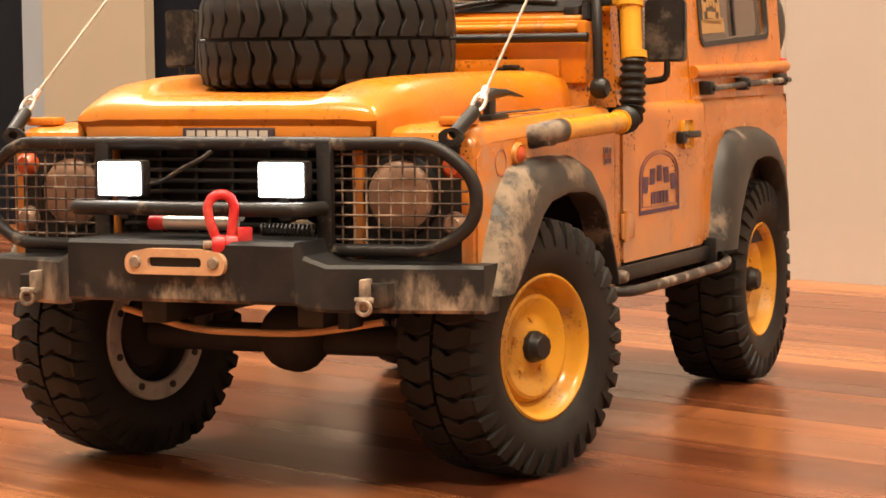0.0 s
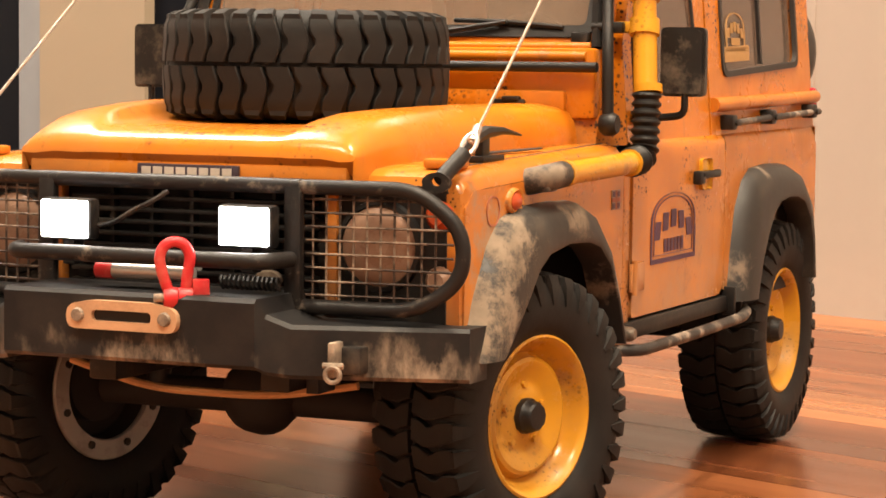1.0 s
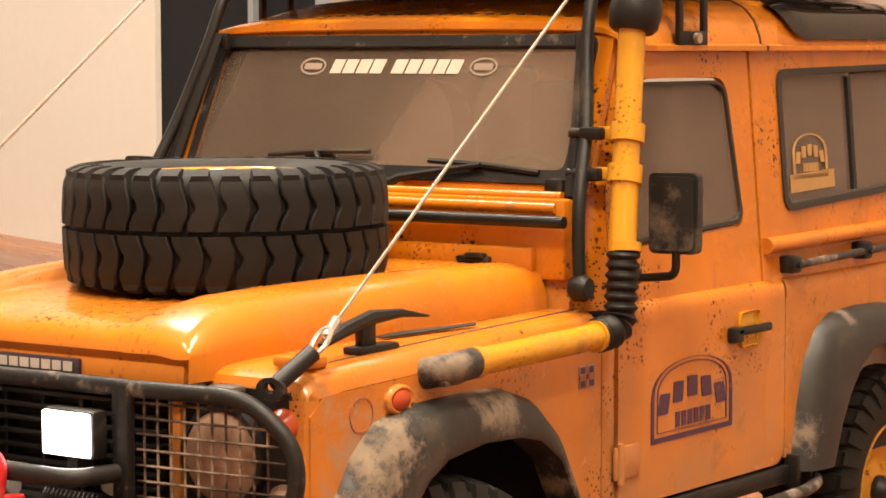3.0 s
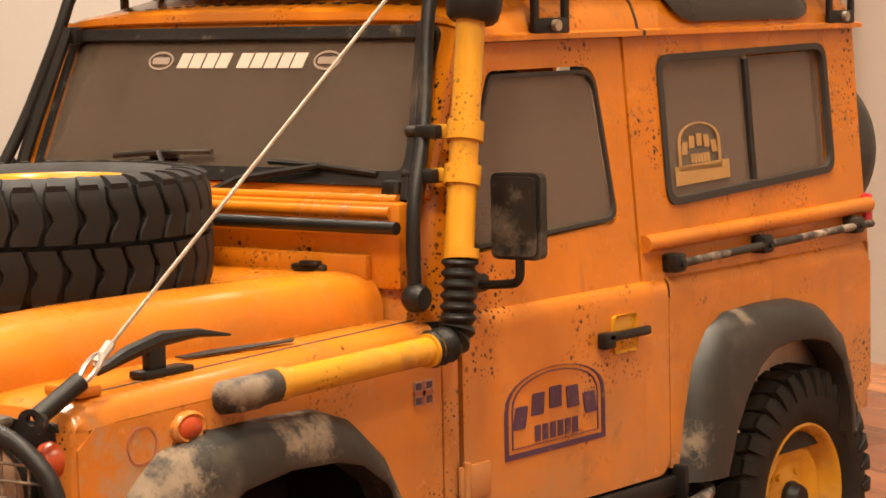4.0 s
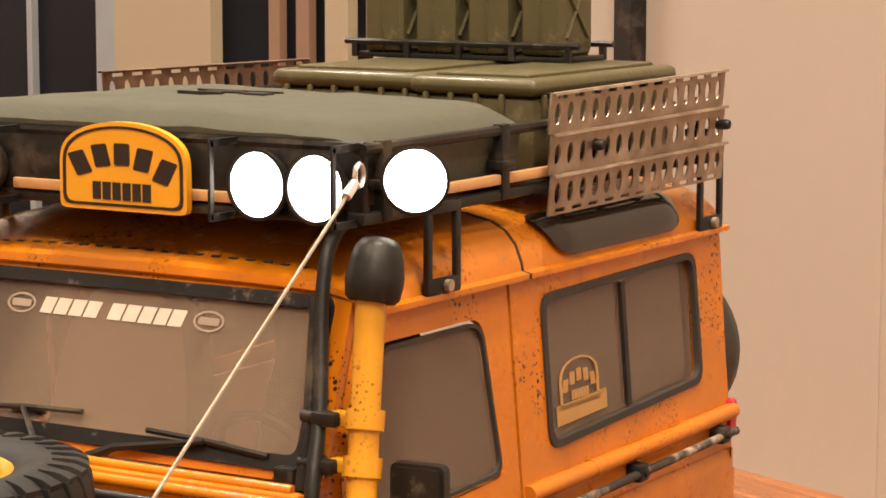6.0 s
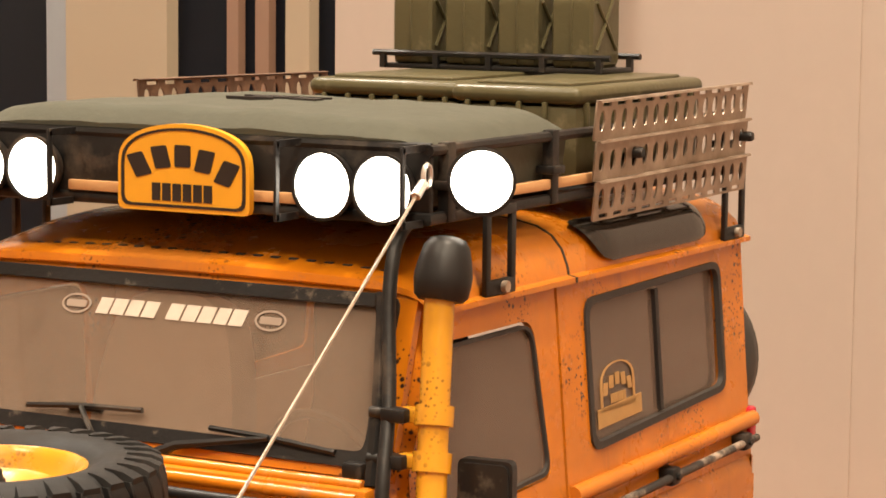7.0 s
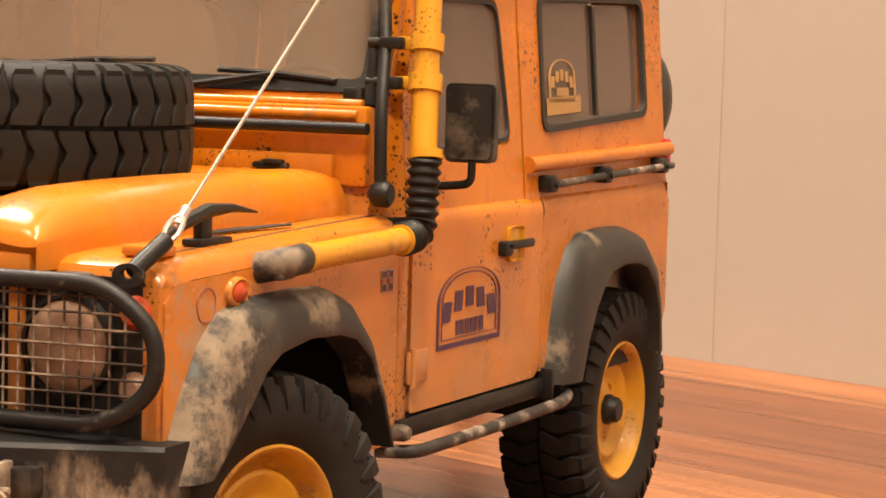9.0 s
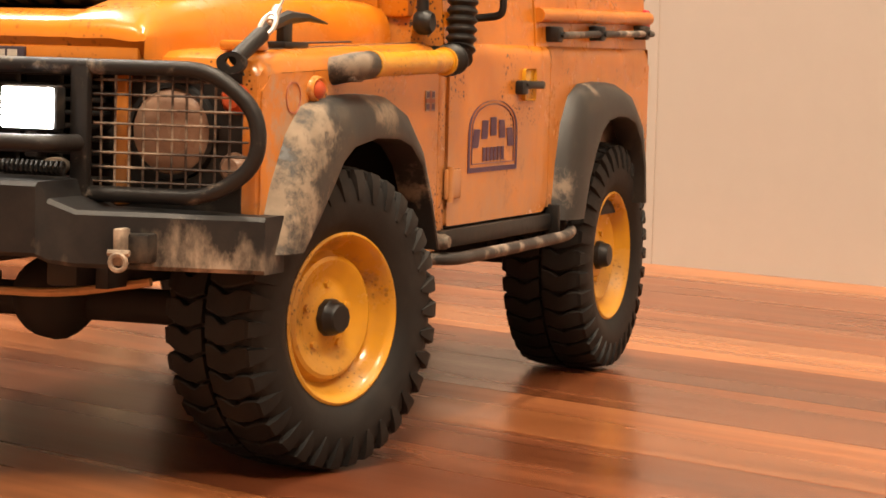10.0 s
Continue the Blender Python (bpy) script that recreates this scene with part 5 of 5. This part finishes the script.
def make_wheel(parent, m, hub=True):
    rim = part("wheel", made(rim_mesh), YELLOW, parent, "yellow steel wheel with chipped paint")
    rim.matrix_world = m
    part("tyre", made(tyre_mesh), RUBBER, rim, "black off-road tyre with chunky tread")
    tagged(part("tread", made(tread_mesh), RUBBER, rim, "rubber tread blocks and shoulder ribs"), kind="stuff")
    part("inner_ring", made(inner_rim), DULL_RING, rim, "dull silver inner ring")
    part("brake_drum", made(drum_mesh), DARK, rim)
    for i in range(8):
        t = 2 * math.pi * i / 8
        part("ring_bolt", made(cyl, (-0.155, 0.21 * math.cos(t), 0.21 * math.sin(t)), (-0.145, 0.21 * math.cos(t), 0.21 * math.sin(t)), 0.014, n=7), BLACK, rim)
    if hub:
        part("hub_cap", made(hub_mesh), BLACK, rim)
        for i in range(5):
            t = 2 * math.pi * i / 5 + 0.3
            part("wheel_nut", made(cyl, (0.070, 0.098 * math.cos(t), 0.098 * math.sin(t)), (0.090, 0.098 * math.cos(t), 0.098 * math.sin(t)), 0.012, n=6), YELLOW, rim)
    return rim


STEER = -15.5
first = make_wheel(truck, pose(0.0790, 0.005, 0.0456, 0, 0, STEER))


def wheel_copy(m, parent):
    """The first wheel again, sharing its meshes."""
    rim = new("wheel", first.data)
    rim["label"] = first["label"]
    rim.parent = parent
    rim.matrix_world = m
    for ch in first.children:
        o = new(ch.name.split(".")[0], ch.data)
        if "label" in ch:
            o["label"] = ch["label"]
        if "kind" in ch:
            o["kind"] = ch["kind"]
        o.parent = rim
    return rim


wheel_copy(pose(0.0755, 0.28, 0.0456, 40, 0, 0), truck)
wheel_copy(pose(-0.0755, 0.005, 0.0456, 25, 0, 180 + STEER), truck)
wheel_copy(pose(-0.0755, 0.28, 0.0456, 70, 0, 180), truck)
spare = thing("spare_wheel", "spare off-road wheel with yellow rim, lying flat on the bonnet", "wheel")
spare.matrix_world = pose(0.0, 0.023, 0.1535)
w = wheel_copy(pose(0, 0, 0, 0, -90, 0), spare)
w.matrix_basis = pose(0, 0, 0, 0, -90, 0) @ Matrix.Diagonal((1.0, 1.035, 1.035, 1))
part("rear_drum", made(lathe, [(0, 0.16), (0.20, 0.158), (0.27, 0.14), (0.295, 0.11), (0.30, 0.06), (0.29, 0.0)], Matrix.Translation((0.555, 3.30, 1.60)) @ pose(0, 0, 0, 0, 0, 90), 40), ARCH, truck, "dark round cover on the rear wall")

# ---- roof rack ----
RX, RY0, RY1, RZ = 0.80, 1.12, 3.20, 2.285
rack = part("roof_rack", made(tube, [(-RX, RY0, RZ), (-RX, RY1, RZ), (RX, RY1, RZ), (RX, RY0, RZ)], 0.018, 8, closed=True), BLACK, truck, "black steel roof rack")
for i in range(1, 8):
    y = RY0 + (RY1 - RY0) * i / 8
    part("rack_tube", made(tube, [(-RX, y, RZ), (RX, y, RZ)], 0.015, 8), BLACK, rack)
for s in SIDES:
    bm = bmesh.new()
    tube(bm, [(s * RX, RY0, 2.47), (s * RX, RY1, 2.47)], 0.016, 8)
    part("top_rail", bm, BLACK, rack)
    part("side_strip", made(box, s * RX - 0.012, s * RX + 0.012, 1.2, 3.2, 2.315, 2.345, 0.004), TAN, rack, "tan lower side strip")
    for y in (1.22, 1.85, 2.45, 3.15):
        bm = bmesh.new()
        box(bm, s * RX - 0.018, s * RX + 0.018, y - 0.022, y + 0.022, 2.27, 2.49, 0.005)
        box(bm, s * RX - 0.03, s * RX + 0.03, y - 0.04, y + 0.04, 2.36, 2.385, 0.005)
        part("rack_post", bm, BLACK, rack)
    for y in (1.475, 3.19):
        bm = bmesh.new()
        for dy in (-0.075, 0.075):
            box(bm, s * 0.83 - 0.008, s * 0.83 + 0.008, y + dy - 0.014, y + dy + 0.014, 2.05, 2.30, 0.003)
        box(bm, s * 0.83 - 0.009, s * 0.83 + 0.009, y - 0.088, y + 0.088, 2.045, 2.09, 0.004)
        box(bm, s * 0.83 - 0.03, s * 0.83 + 0.009, y - 0.088, y + 0.088, 2.27, 2.30, 0.004)
        leg = part("rack_leg", bm, BLACK, rack)
        part("leg_bolt", made(cyl, (s * 0.835, y + 0.01, 2.068), (s * 0.855, y + 0.01, 2.068), 0.017, n=10), BARE, rack)
part("front_wall", made(box, -RX, RX, 1.125, 1.15, 2.27, 2.47, 0.005), BLACK, rack)
part("front_strip", made(box, -0.40, 0.40, 1.105, 1.128, 2.305, 2.335, 0.004), TAN, rack, "tan strip along the rack front")
bm = bmesh.new()
tube(bm, [(-RX, 1.135, 2.475), (RX, 1.135, 2.475)], 0.016, 8)
part("top_rail", bm, BLACK, rack)

# yellow plate on the rack front
sp = lambda a, b, d: (a + 0.03, 1.095 - d, 2.265 + b)
bm = bmesh.new()
panel(bm, rounded(arch_shape(0.225, 0.25, 0.135), 0.02, 2), [], lambda a, b, d: sp(a, b, d), 0.022)
plate = part("sign_plate", bm, PLATE, truck, "yellow arched plate with black bowed shapes")
bm = bmesh.new()
outer = [(a * 0.945, 0.012 + b * 0.905) for a, b in rounded(arch_shape(0.225, 0.25, 0.135), 0.03, 3)]
inner = [(a * 0.90, 0.020 + b * 0.845) for a, b in rounded(arch_shape(0.225, 0.25, 0.135), 0.03, 3)]
panel(bm, outer, [inner], lambda a, b, d: sp(a, b, 0.022 + d), 0.003)
part("plate_border", bm, INK, plate)
for i in range(5):
    t = (i - 2) / 2.0
    a, base, hh = t * 0.150, 0.128 - 0.036 * t * t, 0.062
    lean = t * 0.018
    bm = bmesh.new()
    panel(bm, rounded([(a - 0.027 - lean, base), (a + 0.027 - lean, base - t * 0.014), (a + 0.027 + lean, base + hh - t * 0.014), (a - 0.027 + lean, base + hh)], 0.006, 2), [], lambda p, q, d: sp(p, q, 0.022 + d), 0.003)
    part("plate_block", bm, INK, plate)
for i in range(6):
    a = -0.075 + i * 0.0355
    part("plate_bar", made(box, a, a + 0.028, 1.0700, 1.0735, 2.295, 2.345), INK, plate)

# spot lamps, lit
def spot(x, y, z, turn, r):
    m = Matrix.Translation((x, y, z)) @ pose(0, 0, 0, 0, 0, -90 + turn)
    ob = part("spot_lamp", made(lathe, [(0, -0.07), (0.04, -0.068), (0.075, -0.045), (r, -0.01), (r + 0.004, 0.012), (r - 0.004, 0.014)], m, 32), BLACK, truck, "round black spot lamp, lit warm white")
    part("lamp_face", made(lathe, [(0, 0.016), (r * 0.6, 0.014), (r - 0.006, 0.006)], m, 32), BULB, ob)


for s in SIDES:
    for x, y, z, turn, r in ((0.498, 1.07, 2.366, 0, 0.094), (0.688, 1.07, 2.366, 0, 0.094), (0.935, 1.17, 2.392, 24, 0.089)):
        spot(s * x, y, z, s * turn, r)
    for x in (0.388, 0.785):
        bm = bmesh.new()
        box(bm, s * x - 0.005, s * x + 0.005, 1.0, 1.11, 2.265, 2.285)
        box(bm, s * x - 0.005, s * x + 0.005, 0.995, 1.015, 2.265, 2.485, 0.003)
        box(bm, s * x - 0.005, s * x + 0.005, 1.0, 1.13, 2.468, 2.488)
        part("lamp_guard", bm, BLACK_STEEL, rack)

# ---- load on the rack ----
def canvas_bag(bm):
    rows = []
    n = 26
    for j in range(n + 1):
        t = j / n
        y = 1.145 + 0.86 * t
        e = min(1.0, math.sin(math.pi * min(t, 1 - t) / 0.16) if min(t, 1 - t) < 0.08 else 1.0)
        row = []
        for i in range(41):
            k = i / 40 * 2 - 1
            x = 0.775 * (abs(k) ** 0.92) * (1 if k >= 0 else -1)
            edge = 1 - abs(k) ** 14
            z = 2.475 + (0.062 + 0.020 * (1 - k * k)) * edge * (0.35 + 0.65 * e)
            z += 0.010 * noise.noise(Vector((x * 4, y * 3.2, 0.3))) + 0.004 * noise.noise(Vector((x * 13, y * 9, 1.7)))
            row.append((x, y - 0.02 * edge * (1 - t), z))
        rows.append([(row[0][0] + 0.02, y, 2.31)] + row + [(row[-1][0] - 0.02, y, 2.31)])
    loft(bm, rows, cap=True)


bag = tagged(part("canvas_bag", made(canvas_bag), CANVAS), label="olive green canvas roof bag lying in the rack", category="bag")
for i, (x0, x1, y0, y1) in enumerate(((-0.18, -0.02, 1.60, 1.62), (-0.18, 0.13, 1.70, 1.712), (-0.12, 0.02, 1.645, 1.675), (0.04, 0.13, 1.61, 1.665))):
    part("printed_bar", made(box, x0, x1, y0, y1, 2.535, 2.566), INK, bag)



def equipment_case(x0, x1, y0, y1, label):
    case = tagged(part("equipment_case", made(box, x0, x1, y0, y1, 2.305, 2.545, 0.03), OLIVE), label=label, category="case", group="cases on the roof rack")
    lid = part("lid", made(box, x0 - 0.012, x1 + 0.012, y0 - 0.012, y1 + 0.012, 2.545, 2.600, 0.026, 3), OLIVE, case)
    part("lid_panel", made(box, x0 + 0.05, x1 - 0.05, y0 + 0.05, y1 - 0.05, 2.595, 2.611, 0.010), OLIVE, lid)
    n = int((y1 - y0) / 0.1)
    for i in range(n):
        y = y0 + 0.05 + i * 0.1
        part("rib", made(box, x1 - 0.004, x1 + 0.014, y - 0.008, y + 0.008, 2.46, 2.552, 0.004), OLIVE, case)
    for i in range(int((x1 - x0) / 0.09)):
        x = x0 + 0.05 + i * 0.09
        part("rib", made(box, x - 0.008, x + 0.008, y0 - 0.014, y0 + 0.004, 2.46, 2.552, 0.004), OLIVE, case)
    return case


equipment_case(-0.26, 0.285, 2.22, 3.08, "olive plastic equipment case with a ribbed lid on the roof rack")
equipment_case(0.315, 0.745, 2.14, 3.08, "olive plastic equipment case beside the sand board")
tray = thing("can_tray", "black tray of the fuel cans on top of the cases", "tray")
part("tray_base", made(box, -0.33, 0.52, 2.78, 3.02, 2.611, 2.628, 0.004), BLACK, tray)
for y in (2.78, 3.02):
    bm = bmesh.new()
    tube(bm, [(-0.36, y, 2.664), (0.55, y, 2.664)], 0.011, 6)
    part("tray_rail", bm, BLACK, tray)
for x in (-0.32, -0.11, 0.095, 0.30, 0.51):
    for y in (2.78, 3.02):
        part("tray_post", made(box, x - 0.010, x + 0.010, y - 0.010, y + 0.010, 2.612, 2.668), BLACK, tray)


def fuel_can(x):
    can = thing("fuel_can", "olive green fuel can standing in the tray", "fuel can", "fuel cans on the roof")
    can.matrix_world = Matrix.Translation((x * DM, 2.90 * DM, 2.628 * DM))
    # side outline with the sloping shoulder under the cap
    outline = rounded([(-0.11, 0.0), (0.11, 0.0), (0.11, 0.34), (0.0, 0.34), (-0.11, 0.235)], [0.025, 0.025, 0.03, 0.02, 0.03])
    inner = [(a * 0.9, 0.165 + (b - 0.165) * 0.93) for a, b in outline]
    bm = bmesh.new()
    loft(bm, [[(k, a, b) for a, b in (o + o[:1])] for k, o in ((-0.076, inner), (-0.066, outline), (0.066, outline), (0.076, inner))])
    for k in (-0.076, 0.076):
        bm.faces.new([bm.verts.new((k, a, b)) for a, b in inner])
    part("can_body", bm, OLIVE, can)
    for k in (-0.078, 0.078):
        bm = bmesh.new()
        tube(bm, [(k, -0.075, 0.06), (k, 0.075, 0.27)], 0.007, 6)
        tube(bm, [(k, -0.075, 0.22), (k, 0.075, 0.06)], 0.007, 6)
        part("pressed_cross", bm, OLIVE, can)
    part("weld_seam", made(tube, [(0, a * 1.01, 0.17 + (b - 0.17) * 1.01) for a, b in outline], 0.004, 5, closed=True), OLIVE, can)
    bm = bmesh.new()
    for k in (-0.04, 0.0, 0.04):
        tube(bm, fillet([(k, 0.0, 0.33), (k, 0.005, 0.385), (k, 0.09, 0.385), (k, 0.095, 0.33)], 0.03), 0.009, 6)
    part("can_handle", bm, OLIVE, can)
    bm = bmesh.new()
    cyl(bm, (0, -0.055, 0.28), (0, -0.075, 0.325), 0.030, n=12)
    box(bm, -0.012, 0.012, -0.09, -0.02, 0.318, 0.332, 0.004)
    part("cap", bm, BLACK, can)


for x in (-0.215, -0.010, 0.195, 0.400):
    fuel_can(x)


# perforated recovery board hung on the rack's side
def board_row(bm, k):
    holes = [oval(0.046 + i * 0.0790, 0.058 if k else 0.066, 0.019, 0.033, 14) for i in range(15)]
    if k in (0, 2):
        v = 0.008 if k == 0 else 0.102
        for i in range(11):
            u = 0.040 + i * 0.105
            holes.append([(u, v), (u + 0.060, v), (u + 0.060, v + 0.012), (u, v + 0.012)])
    base = 2.200 + k * 0.122
    panel(bm, rounded([(0, 0), (1.20, 0), (1.20, 0.122), (0, 0.122)], 0.008, 2), holes, lambda u, v, d: (0.838 + 0.09 * v - d, 2.062 + u, base + v + 0.010 * u), 0.006)
    # folded lip along the top edge
    loft(bm, [[(0.832, y, base + 0.122 + 0.010 * (y - 2.062)), (0.860, y, base + 0.124 + 0.010 * (y - 2.062)), (0.864, y, base + 0.116 + 0.010 * (y - 2.062))] for y in (2.062, 3.262)])


def sand_board(label, material):
    board = thing("sand_board", label, "sand board", "sand boards on the rack")
    for k in range(3):
        part("board_panel", made(board_row, k), material, board, "", 25)
    for y in (2.34, 3.24):
        bm = bmesh.new()
        lathe(bm, [(0, 0.02), (0.014, 0.018), (0.018, 0.008), (0.018, -0.03)], Matrix.Translation((0.858, y, 2.395)), 10)
        part("wing_knob", bm, BLACK, board)
    return board


sand_board("dirty perforated aluminium sand board hung on the rack's side", ALUMINIUM)
sand_board("brown perforated sand board on the rack's far side", BROWN_METAL).matrix_world = pose(0, 0.532, 0, 0, 0, 180)

# red shackle hung on the lower bar
shackle = thing("shackle", "red enamelled bow shackle hanging on the bull bar", "shackle")
shackle.matrix_world = pose(0.0150, -0.0885, 0.0985)
bm = bmesh.new()
pts = [(-0.012, 0, -0.115), (-0.036, 0, -0.05), (-0.046, 0, 0.0), (-0.030, 0, 0.034), (0.0, 0, 0.045), (0.030, 0, 0.034), (0.046, 0, 0.0), (0.036, 0, -0.05), (0.030, 0, -0.115)]
m = pose(0, 0, 0, 0, 0, 35)
tube(bm, [m @ Vector(p) for p in fillet(pts, 0.04, 3)], 0.0165, 10)
for q in (-0.012, 0.030):
    lathe(bm, [(0, 0.022), (0.03, 0.020), (0.034, 0.0), (0.03, -0.020), (0, -0.022)], m @ Matrix.Translation((q, 0, -0.120)), 14)
part("bow", bm, RED, shackle)
bm = bmesh.new()
cyl(bm, m @ Vector((-0.06, 0, -0.12)), m @ Vector((0.085, 0, -0.12)), 0.013, n=10)
part("pin", bm, BARE, shackle)
bm = bmesh.new()
box(bm, 0.05, 0.10, -0.015, 0.015, -0.125, -0.065, 0.006, m=m)
part("pin_tab", bm, RED, shackle)

# ---- floor planks, one object each ----
floor_ob = bpy.data.objects["floor"]
rng = random.Random(7)
PL, PW = 16.0, 0.72
EDGE = 25.9


def plank_mesh(length):
    bm = bmesh.new()
    box(bm, -length / 2 + 0.003, length / 2 - 0.003, -PW / 2 + 0.0025, PW / 2 - 0.0025, -0.08, 0.0)
    ob = part("plank", bm, WOOD)
    me = ob.data
    bpy.data.objects.remove(ob)
    return me


whole = plank_mesh(PL)
for j in range(49):
    d = 0.05 - (j + 0.5) * PW
    off = rng.uniform(0, PL)
    for i in range(6):
        a = max(-EDGE, -EDGE - PL + off + i * PL)
        b = min(EDGE, -EDGE + off + i * PL)
        if b - a < 0.3:
            continue
        ob = new("plank", whole if b - a > PL - 0.01 else plank_mesh(b - a))
        ob.parent = floor_ob
        ob.location = ((a + b) / 2 * DM, d * DM, 0)
